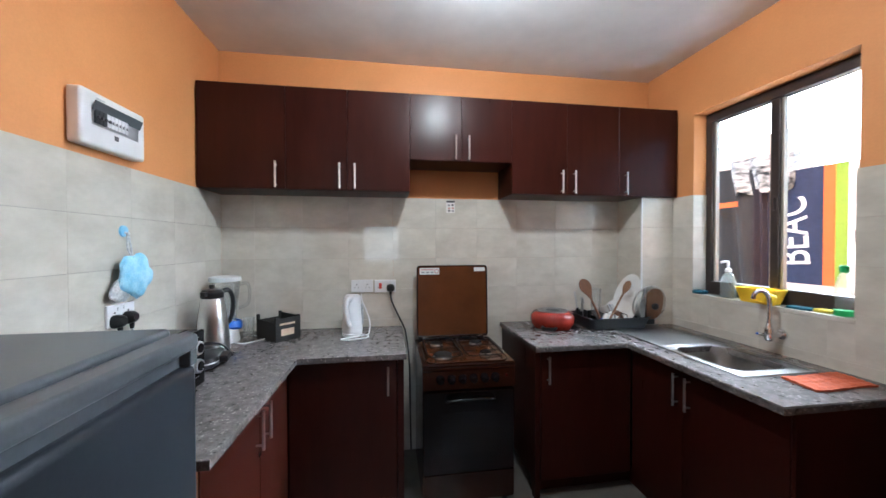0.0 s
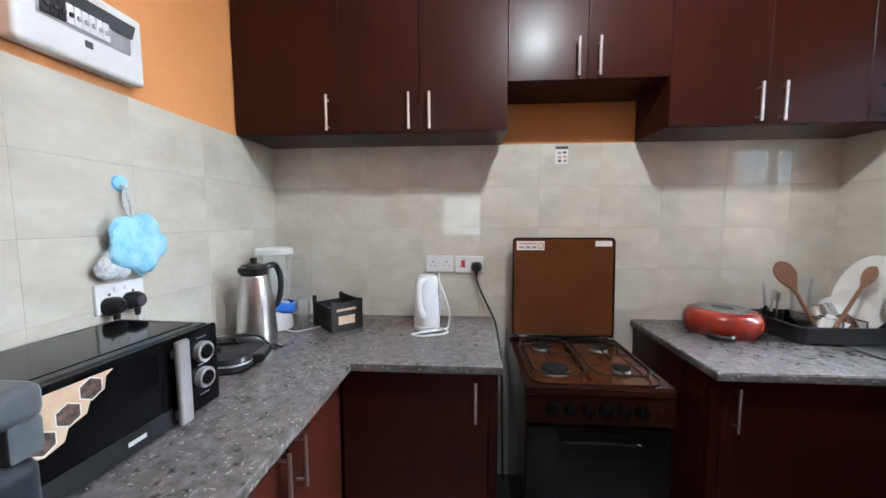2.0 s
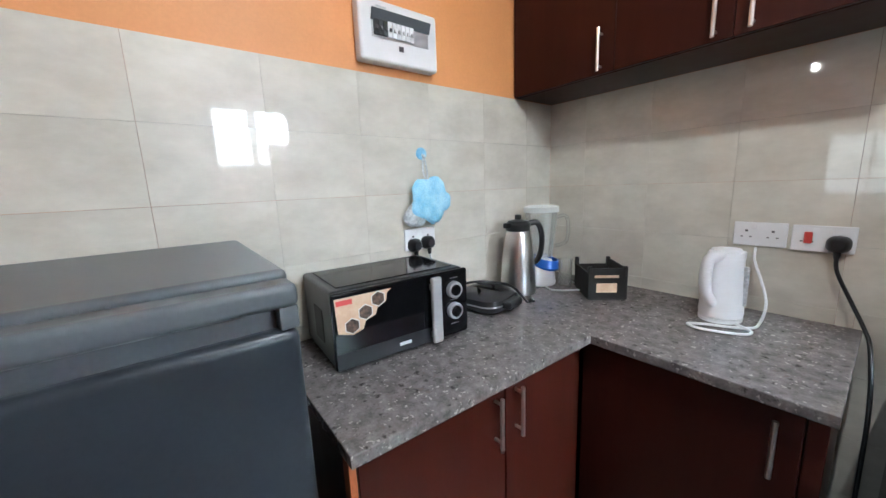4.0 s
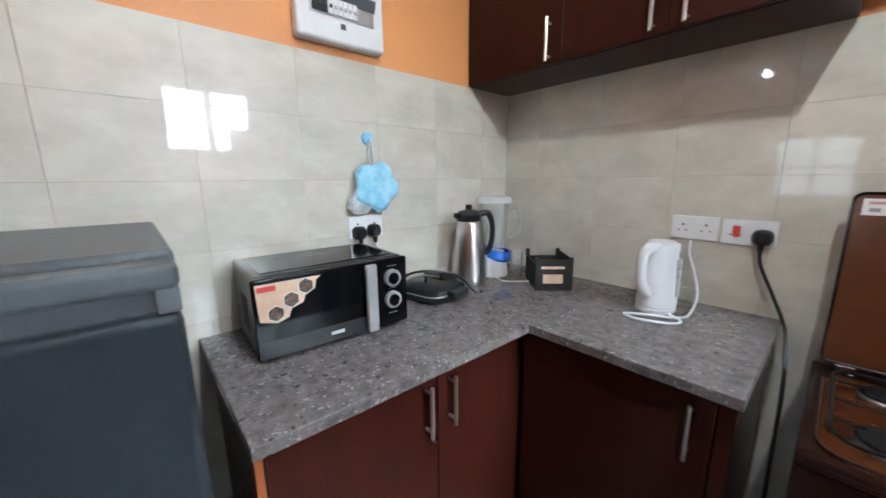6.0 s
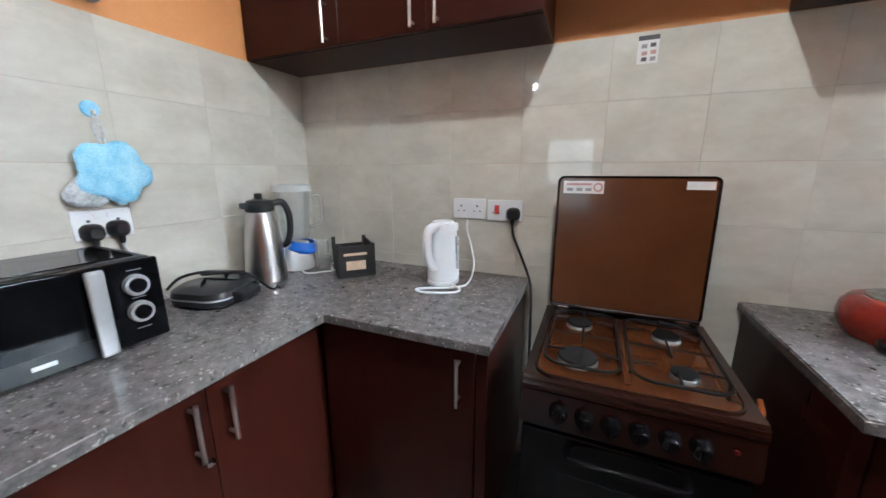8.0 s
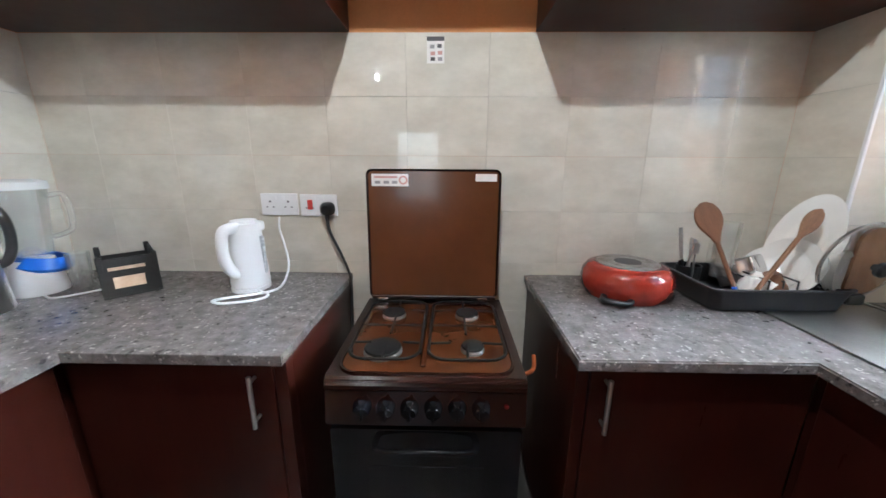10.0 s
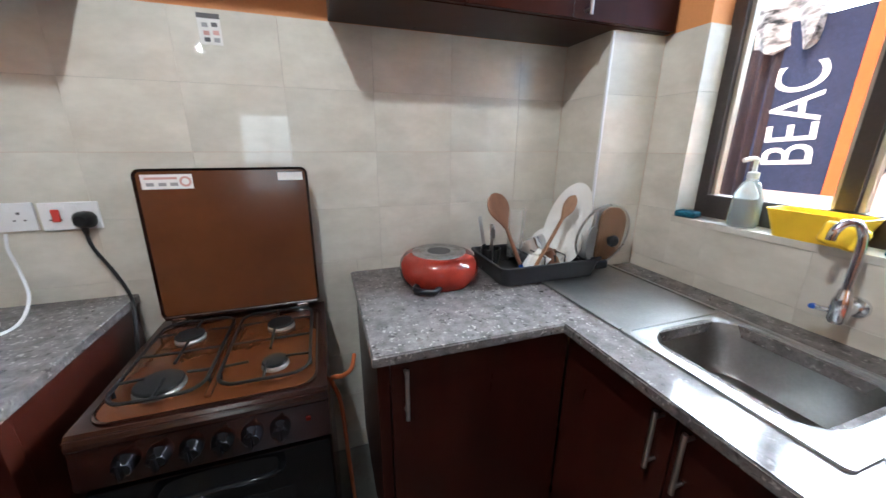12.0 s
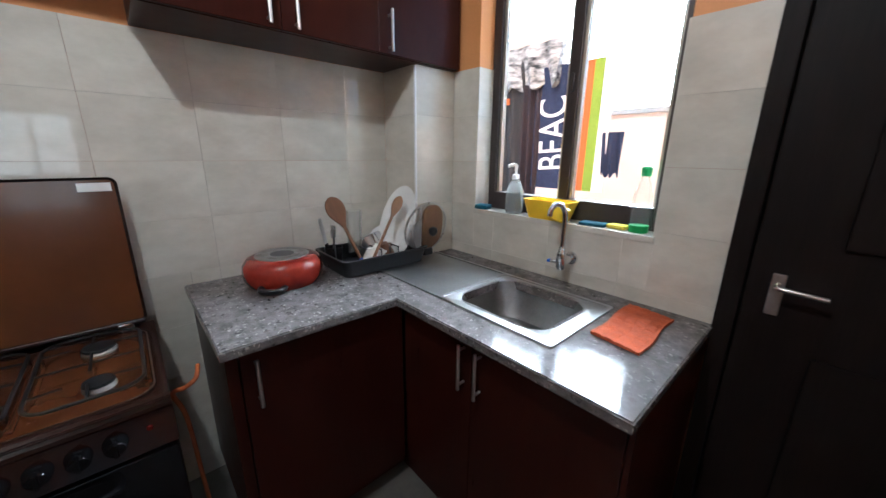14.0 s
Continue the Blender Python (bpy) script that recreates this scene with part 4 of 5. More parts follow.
def fluffy(rx, ry, rz, lobes, depth, seed, sub=4):
    bm = bmesh.new()
    bmesh.ops.create_icosphere(bm, subdivisions=sub, radius=1)
    for v in bm.verts:
        a = math.atan2(v.co.z, v.co.y)
        k = 1 + depth * math.cos(lobes * a + seed)
        n = noise.noise(v.co * 3.2 + Vector((seed, 0, 0))) * 0.10 + noise.noise(v.co * 9 + Vector((0, seed, 0))) * 0.05
        v.co = Vector((v.co.x * rx, v.co.y * ry * (k + n), v.co.z * rz * (k + n)))
    return bm


part("front", turned(fluffy(0.022, 0.092, 0.088, 5, 0.10, 0.6), pose(0.008, 0.012, 0.004)), BLUECLOTH, mitt)
part("back", turned(fluffy(0.016, 0.050, 0.046, 3, 0.1, 2.0), pose(-0.004, -0.058, -0.055)), GREYCLOTH, mitt, "grey-white fluffy underside")
part("loop", tube([(0.0, 0.0, 0.08), (-0.008, -0.008, 0.12), (-0.012, 0.0, 0.178), (-0.008, 0.010, 0.12), (0.0, 0.006, 0.08)], 0.0035, 8), GREYCLOTH, mitt)

# ---- worktop things, sink side away ----
flask = thing("vacuum_flask", pose(0.142, 2.565, CT), "brushed steel vacuum jug with black lid", "flask")
part("body", lathe([(0, 0.0), (0.078, 0.0), (0.081, 0.006), (0.079, 0.05), (0.073, 0.14), (0.061, 0.23), (0.053, 0.275), (0.048, 0.285), (0, 0.285)], 40), STEEL, flask)
part("collar", lathe([(0.0485, 0.285), (0.054, 0.288), (0.055, 0.315), (0.044, 0.330), (0.020, 0.336), (0, 0.336)], 32), BLACK, flask, "black screw lid")
part("thumb_lever", turned(box(-0.012, -0.012, 0, 0.012, 0.012, 0.024, 0.006, 3), pose(0.0, 0.0, 0.334)), BLACK, flask)
part("spout", turned(box(-0.014, -0.075, 0.30, 0.014, -0.04, 0.324, 0.006, 3), pose(0, 0, 0, 0, 0, -10)), BLACK, flask)
hdir = Vector((0.62, 0.78, 0)).normalized()
part("handle", tube([hdir * 0.048 + Vector((0, 0, 0.315)), hdir * 0.085 + Vector((0, 0, 0.318)), hdir * 0.106 + Vector((0, 0, 0.27)), hdir * 0.106 + Vector((0, 0, 0.20)), hdir * 0.09 + Vector((0, 0, 0.15)), hdir * 0.066 + Vector((0, 0, 0.135))], 0.011, 12, flat=1.3), BLACK, flask)

bl = thing("blender", pose(0.125, 2.755, CT), "white and blue blender with clear jug", "blender")
part("base", lathe([(0, 0), (0.072, 0), (0.074, 0.01), (0.066, 0.075), (0.054, 0.12), (0, 0.12)], 32), PLASTIC, bl)
part("band", turned(lathe([(0.066, 0.078), (0.072, 0.09), (0.062, 0.126), (0.054, 0.126)], 32, sx=1.04, sy=1.04), pose(-0.004, 0.006, 0.004, -6, 9, 0)), BLUE, bl, "bright blue band")
part("jug", lathe([(0.050, 0.122), (0.056, 0.135), (0.078, 0.355), (0.075, 0.355), (0.053, 0.14), (0.0, 0.136)], 32), CLEAR, bl, "clear plastic jug")
part("jug_lid", lathe([(0, 0.386), (0.062, 0.386), (0.082, 0.380), (0.084, 0.356), (0, 0.356)], 32), FROSTED, bl, "white translucent lid")
part("jug_handle", tube([(0.062, 0.036, 0.33), (0.105, 0.056, 0.33), (0.106, 0.058, 0.22), (0.058, 0.033, 0.19)], 0.009, 10), CLEAR, bl)
cupg = thing("plastic_cup", pose(0.235, 2.80, CT), "small clear plastic beaker beside the blender", "cup")
part("body", lathe([(0, 0.0), (0.03, 0.0), (0.034, 0.13), (0.032, 0.13), (0.028, 0.006), (0, 0.006)], 24), CLEAR, cupg)
single("mains_cord", tube([(0.20, 2.70, CT + 0.005), (0.25, 2.68, CT + 0.005), (0.30, 2.72, CT + 0.005), (0.34, 2.78, CT + 0.005), (0.31, 2.82, CT + 0.005), (0.24, 2.86, CT + 0.005)], 0.0035, 8), PLASTIC, "white blender cord on the worktop", "cable")

bxm = pose(0.418, 2.792, CT, 0, 0, -44) @ Matrix.Diagonal((1.15, 1.2, 1.08, 1.0))
bx_ = thing("storage_box", bxm, "black open-topped plastic box with paper label", "box")
b = box(-0.115, -0.065, 0, 0.075, 0.065, 0.006, 0.001)
box(-0.115, -0.065, 0.006, -0.109, 0.065, 0.10, 0.001, bm=b)
box(0.069, -0.065, 0.006, 0.075, 0.065, 0.125, 0.001, bm=b)
box(-0.109, 0.059, 0.006, 0.069, 0.065, 0.125, 0.001, bm=b)
box(-0.109, -0.065, 0.006, 0.069, -0.059, 0.105, 0.001, bm=b)
for px, py in ((-0.111, -0.062), (-0.111, 0.055), (0.066, -0.062), (0.066, 0.055)):
    box(px - 0.004, py - 0.004, 0.09, px + 0.010, py + 0.010, 0.132, 0.002, bm=b)
part("tray", b, MATBLACK, bx_)
part("label", box(0.0752, -0.038, 0.03, 0.0762, 0.03, 0.066), CREAMLABEL, bx_, "cream paper label")
part("label", box(0.0752, -0.045, 0.088, 0.0762, 0.035, 0.098), CREAMLABEL, bx_)

gr = thing("sandwich_maker", pose(0.175, 2.325, CT, 0, 0, 12), "black sandwich toaster lying closed on the worktop", "toaster")
part("lower_shell", loft([[(x, y, z) for x, y in rrect(0, 0, w, l, 0.06, 8)] for w, l, z in ((0.18, 0.19, 0.0), (0.215, 0.225, 0.012), (0.22, 0.23, 0.03))], True, True), BLACK, gr)
part("seam", loft([[(x, y, z) for x, y in rrect(0, 0, w, l, 0.06, 8)] for w, l, z in ((0.218, 0.228, 0.0302), (0.218, 0.228, 0.036))], True, True), SILVER, gr, "silver seam")
part("upper_shell", loft([[(x, y, z) for x, y in rrect(0, 0, w, l, 0.06, 8)] for w, l, z in ((0.22, 0.23, 0.0362), (0.212, 0.222, 0.055), (0.17, 0.18, 0.070), (0.1, 0.1, 0.074))], True, True), BLACK, gr)
part("handle", box(0.09, -0.05, 0.018, 0.142, 0.05, 0.05, 0.009, 3), BLACK, gr)
single("toaster_cord", tube([(0.08, 2.22, CT + 0.055), (0.13, 2.24, CT + 0.098), (0.19, 2.29, CT + 0.112), (0.235, 2.36, CT + 0.098), (0.21, 2.41, CT + 0.080), (0.15, 2.36, CT + 0.088), (0.18, 2.28, CT + 0.104), (0.25, 2.39, CT + 0.085), (0.28, 2.46, CT + 0.008), (0.25, 2.52, CT + 0.005), (0.29, 2.49, CT + 0.006)], 0.005, 8), BLACK, "black toaster cord coiled on the toaster", "cable")

# white jug kettle
ket = thing("electric_kettle", pose(0.842, 2.815, CT, 0, 0, 62), "white plastic electric jug kettle with handle", "kettle")
part("base", lathe([(0, 0), (0.066, 0), (0.067, 0.012), (0.06, 0.016), (0, 0.016)], 32, sy=0.9), PLASTIC, ket)
part("body", lathe([(0, 0.0165), (0.064, 0.0165), (0.066, 0.03), (0.060, 0.12), (0.055, 0.2), (0.054, 0.232), (0.050, 0.240), (0, 0.243)], 40, sx=1.0, sy=0.95), PLASTIC, ket)
part("lid", lathe([(0, 0.2435), (0.045, 0.2435), (0.042, 0.250), (0, 0.252)], 32, sy=0.95), PLASTIC, ket)
part("handle", tube([(-0.020, -0.010, 0.226), (-0.058, -0.014, 0.229), (-0.084, -0.016, 0.220), (-0.092, -0.016, 0.18), (-0.090, -0.016, 0.13), (-0.074, -0.014, 0.090), (-0.045, -0.010, 0.068)], 0.018, 14, flat=1.3), PLASTIC, ket)
part("spout", turned(box(0.035, -0.02, 0.205, 0.068, 0.02, 0.24, 0.009, 3), pose(0, 0, 0)), PLASTIC, ket)
part("water_gauge", box(0.020, -0.0625, 0.06, 0.031, -0.045, 0.195, 0.004, 3), GREYCLOTH, ket, "grey water level window")
single("kettle_cord", tube([(0.885, WY - 0.012, 1.115), (0.89, WY - 0.03, 1.07), (0.918, 2.94, 1.01), (0.945, 2.90, 0.94), (0.945, 2.84, CT + 0.006), (0.93, 2.76, CT + 0.005), (0.82, 2.70, CT + 0.005), (0.79, 2.67, CT + 0.005), (0.84, 2.655, CT + 0.005), (0.93, 2.69, CT + 0.005), (0.945, 2.73, CT + 0.007), (0.90, 2.755, CT + 0.012)], 0.0042, 10), PLASTIC, "white kettle cord looped on the worktop", "cable")

# sticker on the back wall tiles
ws = thing("wall_sticker", pose(1.507, WY - 0.001, 1.672), "small white printed sticker on the tiles", "sticker")
part("sheet", box(-0.031, -0.0008, 0.0, 0.031, 0.0008, 0.086), PAPER, ws)
part("print", box(-0.031, -0.0018, 0.072, 0.031, -0.001, 0.086), DARKINK, ws)
for px, pz, k in ((-0.02, 0.048, GREYINK), (0.006, 0.050, DARKINK), (-0.018, 0.026, PALEINK), (0.008, 0.028, PALEINK), (-0.018, 0.008, DARKINK), (0.008, 0.008, GREYINK)):
    part("print", box(px, -0.0018, pz, px + 0.016, -0.001, pz + 0.012), k, ws)

# red pot, upside down
pot = thing("cooking_pot", pose(2.19, 2.815, CT), "red enamel pot standing upside down to dry", "pot")
part("body", lathe([(0.130, 0.0), (0.134, 0.006), (0.147, 0.028), (0.150, 0.052), (0.146, 0.080), (0.130, 0.102), (0.108, 0.110), (0, 0.110)], 48), RED, pot)
part("base_disc", lathe([(0.102, 0.1095), (0.101, 0.1135), (0.080, 0.1140), (0.078, 0.1125), (0.070, 0.1125), (0.068, 0.1140), (0.046, 0.1142), (0.044, 0.112), (0, 0.112)], 48), WORNSTEEL, pot, "worn grey metal base with rings")
part("base_mark", lathe([(0.044, 0.1125), (0.044, 0.1145), (0, 0.1148)], 28), DARKINK, pot, "dark round mark")
for a in (math.radians(236), math.radians(56)):
    u = Vector((math.cos(a), math.sin(a), 0))
    w = Vector((-u.y, u.x, 0))
    z = Vector((0, 0, 0.018))
    part("lug", tube([u * 0.134 - w * 0.04 + z, u * 0.168 - w * 0.034 + z, u * 0.178 + z, u * 0.168 + w * 0.034 + z, u * 0.134 + w * 0.04 + z], 0.010, 10, flat=1.2), BLACK, pot, "black side handle")

# dish rack
rack = thing("dish_rack", pose(2.585, 2.78, CT + 0.006), "black plastic dish rack full of dishes", "dish rack")
b = loft([[(x, y, z) for x, y in rrect(0, 0, w, l, 0.03, 6)] for w, l, z in ((0.40, 0.26, 0.0), (0.43, 0.29, 0.065), (0.445, 0.305, 0.068), (0.445, 0.305, 0.074), (0.425, 0.285, 0.074), (0.39, 0.25, 0.008))], True, True)
part("tray", b, CHARCOAL, rack)
part("drip_spout", box(0.205, -0.13, 0.02, 0.262, -0.03, 0.055, 0.008, 3), BLACK, rack, "black drip spout")
part("cutlery_cup", lathe([(0, 0.01), (0.035, 0.01), (0.04, 0.095), (0.037, 0.095), (0.032, 0.014), (0, 0.014)], 20, (-0.17, 0.05, 0)), BLACK, rack)
for i in range(6):
    gx = -0.06 + i * 0.045
    part("divider", tube([(gx, -0.10, 0.02), (gx, -0.10, 0.085), (gx, 0.10, 0.085), (gx, 0.10, 0.02)], 0.0032, 8, 1), CHARCOAL, rack)
part("label", box(0.2625, -0.10, 0.026, 0.2632, -0.06, 0.05), PAPER, rack)


def facing(at, normal, along):
    """A pose at a place: z along the normal, y as near to along as it can be."""
    z = Vector(normal).normalized()
    y = Vector(along)
    y = (y - z * y.dot(z)).normalized()
    x = y.cross(z)
    return Matrix.Translation(at) @ Matrix((x, y, z)).transposed().to_4x4()


def plate(m, r, ry, label):
    p = thing("plate", m, label, "plate", "plates in the rack")
    part("dish", lathe([(0, 0.006), (0.55 * r, 0.006), (0.64 * r, 0.010), (r, 0.022), (r, 0.026), (0.62 * r, 0.014), (0.55 * r, 0.011), (0, 0.011)], 40, sy=ry), CERAMIC, p)


RZ = CT + 0.014
plate(facing((2.728, 2.765, RZ + 0.176), (-0.85, -0.50, 0.28), (0.28, -0.05, 0.95)), 0.085, 2.0, "white oval serving plate standing in the rack")
plate(facing((2.69, 2.75, RZ + 0.105), (-0.85, -0.50, 0.32), (0.4, 0, 0.9)), 0.088, 1.05, "white dinner plate standing in the rack")
plate(facing((2.655, 2.78, RZ + 0.085), (-0.6, -0.65, 0.5), (0.6, 0, 0.8)), 0.075, 1.0, "white side plate standing in the rack")


def dish_bowl(m, r, hgt, k, label, cat="bowl", nm="bowl"):
    p = thing(nm, m, label, cat)
    part("body", lathe([(0, 0), (0.5 * r, 0), (0.55 * r, 0.006), (0.9 * r, hgt * 0.6), (r, hgt), (0.96 * r, hgt), (0.86 * r, hgt * 0.6), (0.5 * r, 0.01), (0, 0.01)], 32), k, p)
    return p


dish_bowl(facing((2.745, 2.735, RZ + 0.115), (0.62, -0.78, 0.05), (0, 0, 1)), 0.068, 0.055, CERAMIC, "white bowl tipped on its side to drain")
dish_bowl(pose(2.565, 2.76, RZ + 0.07, 40, 150, 20), 0.06, 0.06, CERAMIC, "white bowl upside down in the rack")
mug = dish_bowl(pose(2.535, 2.70, RZ + 0.085, 180, 10, 0), 0.042, 0.08, CERAMIC, "white mug upside down in the rack", "mug", "mug")
part("handle", tube([(0.036, 0, 0.065), (0.062, 0, 0.058), (0.062, 0, 0.03), (0.032, 0, 0.022)], 0.005, 8), CERAMIC, mug)
mug = dish_bowl(pose(2.60, 2.715, RZ + 0.095, 170, -14, 30), 0.040, 0.075, DARKSPOON, "brown mug upside down in the rack", "mug", "mug")
part("handle", tube([(0.034, 0, 0.06), (0.058, 0, 0.054), (0.058, 0, 0.03), (0.03, 0, 0.022)], 0.005, 8), DARKSPOON, mug)
tum = thing("plastic_tumbler", pose(2.505, 2.80, RZ + 0.055), "tall clear plastic tumbler in the rack", "tumbler")
part("body", lathe([(0.028, 0), (0.030, 0.0), (0.037, 0.19), (0.035, 0.19), (0.027, 0.005), (0, 0.005)], 28), CLEAR, tum)
sau = thing("saucepan", pose(2.60, 2.86, RZ + 0.10, 150, 0, 30), "small steel saucepan with black handle, draining", "saucepan")
part("body", lathe([(0, 0), (0.07, 0), (0.075, 0.006), (0.075, 0.08), (0.078, 0.082), (0.073, 0.082), (0.072, 0.006), (0, 0.006)], 32), STEEL, sau)
part("handle", tube([(0.07, 0, 0.06), (0.11, 0, 0.068), (0.19, 0, 0.07)], 0.010, 10), BLACK, sau)

glid = thing("glass_lid", facing((2.806, 2.655, RZ + 0.150), (0.02, -0.98, -0.17), (0, 0, 1)), "glass pan lid with steel rim standing upright", "lid")
part("glass", lathe([(0.124, 0.0), (0.1, 0.012), (0.05, 0.026), (0, 0.030), (0, 0.027), (0.05, 0.023), (0.1, 0.009), (0.122, -0.003)], 40), GLASS, glid)
part("rim", lathe([(0.122, -0.004), (0.128, -0.004), (0.128, 0.004), (0.122, 0.004)], 48, closed=True), STEEL, glid, "steel rim")
part("knob", lathe([(0, 0.03), (0.010, 0.03), (0.010, 0.04), (0.022, 0.046), (0.022, 0.058), (0.015, 0.064), (0, 0.064)], 24), BLACK, glid, "black knob")


def blade(u):
    """Half width of a spoon's paddle along its length, 0 to 1."""
    if u < 0.6:
        return 0.24 + 0.76 * math.sin(math.pi / 2 * u / 0.6) ** 1.5
    return math.sqrt(max(0.04, 1 - ((u - 0.6) / 0.41) ** 2))


def wooden_spoon(a, e, k, label, tip=None, head=0.03, length=0.075):
    a, e = Vector(a), Vector(e)
    d = (e - a).normalized()
    rx = (Vector((1, -0.2, 0)) - d * d.dot(Vector((1, -0.2, 0)))).normalized()
    rot = Matrix((rx, d.cross(rx), d)).transposed().to_4x4()
    p = thing("wooden_spoon", Matrix.Translation(a) @ rot, label, "spoon", "wooden spoons")
    n = (e - a).length
    part("shaft", tube([(0, 0, 0), (0, 0, n * 0.5), (0, 0, n - length)], 0.007, 10), k, p)
    part("paddle", loft([[(x, y, z) for x, y in rrect(0, 0, 2 * w, 0.012, 0.0055, 5)] for w, z in [(head * blade(q / 11), n - length + length * q / 11) for q in range(12)]], True, True), k, p)
    if tip:
        part("tip", tube([(0, 0, -0.002), (0, 0, 0.03)], 0.0085, 10, 1), tip, p, "blue handle end")


wooden_spoon((2.475, 2.675, RZ + 0.03), (2.395, 2.79, 1.205), DARKSPOON, "brown wooden spoon leaning in the rack", BLUE, 0.041, 0.135)
wooden_spoon((2.515, 2.66, RZ + 0.05), (2.70, 2.71, 1.195), WOODSPOON, "pale wooden spoon leaning in the rack", None, 0.024, 0.11)
kn = thing("table_knife", pose(2.40, 2.83, RZ + 0.02, 0, -14, 20), "steel table knife standing in the rack", "knife")
part("blade", box(-0.010, -0.001, 0.09, 0.010, 0.001, 0.21, 0.0008, 1), STEEL, kn)
part("grip", box(-0.008, -0.005, 0.0, 0.008, 0.005, 0.09, 0.003), BLACK, kn)
for i, (px, py, ax, ay) in enumerate(((2.41, 2.80, 8, -6), (2.43, 2.84, -6, 4), (2.42, 2.86, 4, -10))):
    fk = thing("fork", pose(px, py, RZ + 0.02, ax, ay, 40 * i), "steel fork standing in the rack", "fork", "cutlery")
    part("shaft", tube([(0, 0, 0), (0, 0, 0.12)], 0.0035, 8, 1), STEEL, fk)
    part("head", box(-0.011, -0.0015, 0.12, 0.011, 0.0015, 0.16, 0.001, 1), STEEL, fk)
cb = thing("chopping_board", pose(2.858, 2.71, RZ + 0.03, -5, 6, 8), "small round-topped wooden board behind the lid", "board")
part("board", loft([[(x, y, z) for x, z in rrect(0, 0.105, 0.11, 0.21, 0.05, 8)] for y in (0.0, 0.012)], True, True), WOODSPOON, cb)

# orange cloth on the worktop
b = bmesh.new()
bmesh.ops.create_grid(b, x_segments=60, y_segments=36, size=1)
for v in b.verts:
    u, w = v.co.x, v.co.y
    hgt = 0.005 + 0.0035 * abs(math.sin(u * 11)) ** 0.5 * abs(math.sin(w * 7)) ** 0.5 + 0.004 * noise.noise(Vector((u * 2, w * 2, 0)))
    v.co = Vector((2.848 + 0.147 * u + 0.01 * w, 1.708 + 0.07 * w + 0.004 * u + 0.004 * math.sin(u * 4), CT + 0.002 + max(hgt, 0.001)))
ex = bmesh.ops.extrude_face_region(b, geom=b.faces[:])
for v in [g for g in ex["geom"] if isinstance(g, bmesh.types.BMVert)]:
    v.co.z = CT + 0.001
bmesh.ops.recalc_face_normals(b, faces=b.faces[:])
single("dish_cloth", b, TERRA, "rust orange quilted dish cloth lying flat", "cloth")

# ---- things on the window sill ----
SZ = WIN[2] + 0.003
sp = thing("soap_dispenser", pose(3.105, 2.372, SZ), "clear soap pump bottle with white pump", "bottle")
part("bottle", lathe([(0, 0), (0.034, 0), (0.038, 0.01), (0.036, 0.10), (0.024, 0.135), (0.014, 0.15), (0.014, 0.16), (0, 0.16)], 28, sy=1.15), SOAP, sp)
part("collar", lathe([(0.016, 0.155), (0.016, 0.175), (0.006, 0.178), (0.006, 0.205), (0, 0.205)], 20), PLASTIC, sp)
part("pump", tube([(0, 0, 0.205), (0, 0, 0.215), (-0.012, 0.006, 0.218), (-0.036, 0.016, 0.212)], 0.007, 10), PLASTIC, sp)
yb = thing("soap_tub", pose(3.095, 2.18, SZ), "yellow plastic tub holding a sponge", "tub")
part("tub", loft([[(x, y, z) for x, y in rrect(0, 0, w, l, 0.02, 6)] for w, l, z in ((0.075, 0.17, 0), (0.10, 0.215, 0.075), (0.104, 0.22, 0.08), (0.098, 0.208, 0.08), (0.07, 0.16, 0.006))], True, True), YELLOW, yb)
sb = single("sponge", turned(box(-0.022, -0.042, -0.03, 0.022, 0.042, 0.03, 0.012, 3), pose(3.028, 2.095, SZ + 0.038, 8, 10, -8)), YELLOW, "round yellow scrub sponge leaning on the tub", "sponge")
single("scourer", turned(box(-0.03, -0.05, 0.001, 0.03, 0.05, 0.013, 0.005, 3), pose(3.10, 1.985, SZ, 0, 0, 8)), TEAL, "dark blue-green scouring pad on the sill", "scourer")
single("sponge", turned(box(-0.025, -0.035, 0.001, 0.025, 0.035, 0.016, 0.005, 3), pose(3.11, 1.895, SZ, 0, 0, -6)), SPONGE, "yellow kitchen sponge on the sill", "sponge")
bt = thing("plastic_bottle", pose(3.105, 1.825, SZ), "clear plastic bottle with green cap and base", "bottle")
part("bottle", lathe([(0, 0.025), (0.030, 0.025), (0.030, 0.13), (0.02, 0.17), (0.013, 0.185), (0.013, 0.20), (0, 0.20)], 28), CLEAR, bt)
part("base", lathe([(0, 0), (0.031, 0), (0.032, 0.026), (0, 0.026)], 28), GREEN, bt, "green bottle base")
part("cap", lathe([(0.016, 0.195), (0.017, 0.222), (0.012, 0.228), (0, 0.228)], 20), GREEN, bt, "green cap")
single("scourer", turned(box(-0.03, -0.035, 0.0, 0.03, 0.035, 0.022, 0.007, 3), pose(3.085, 2.545, SZ + 0.001, 0, 0, 15)), TEAL, "teal scouring pad at the end of the sill", "scourer")

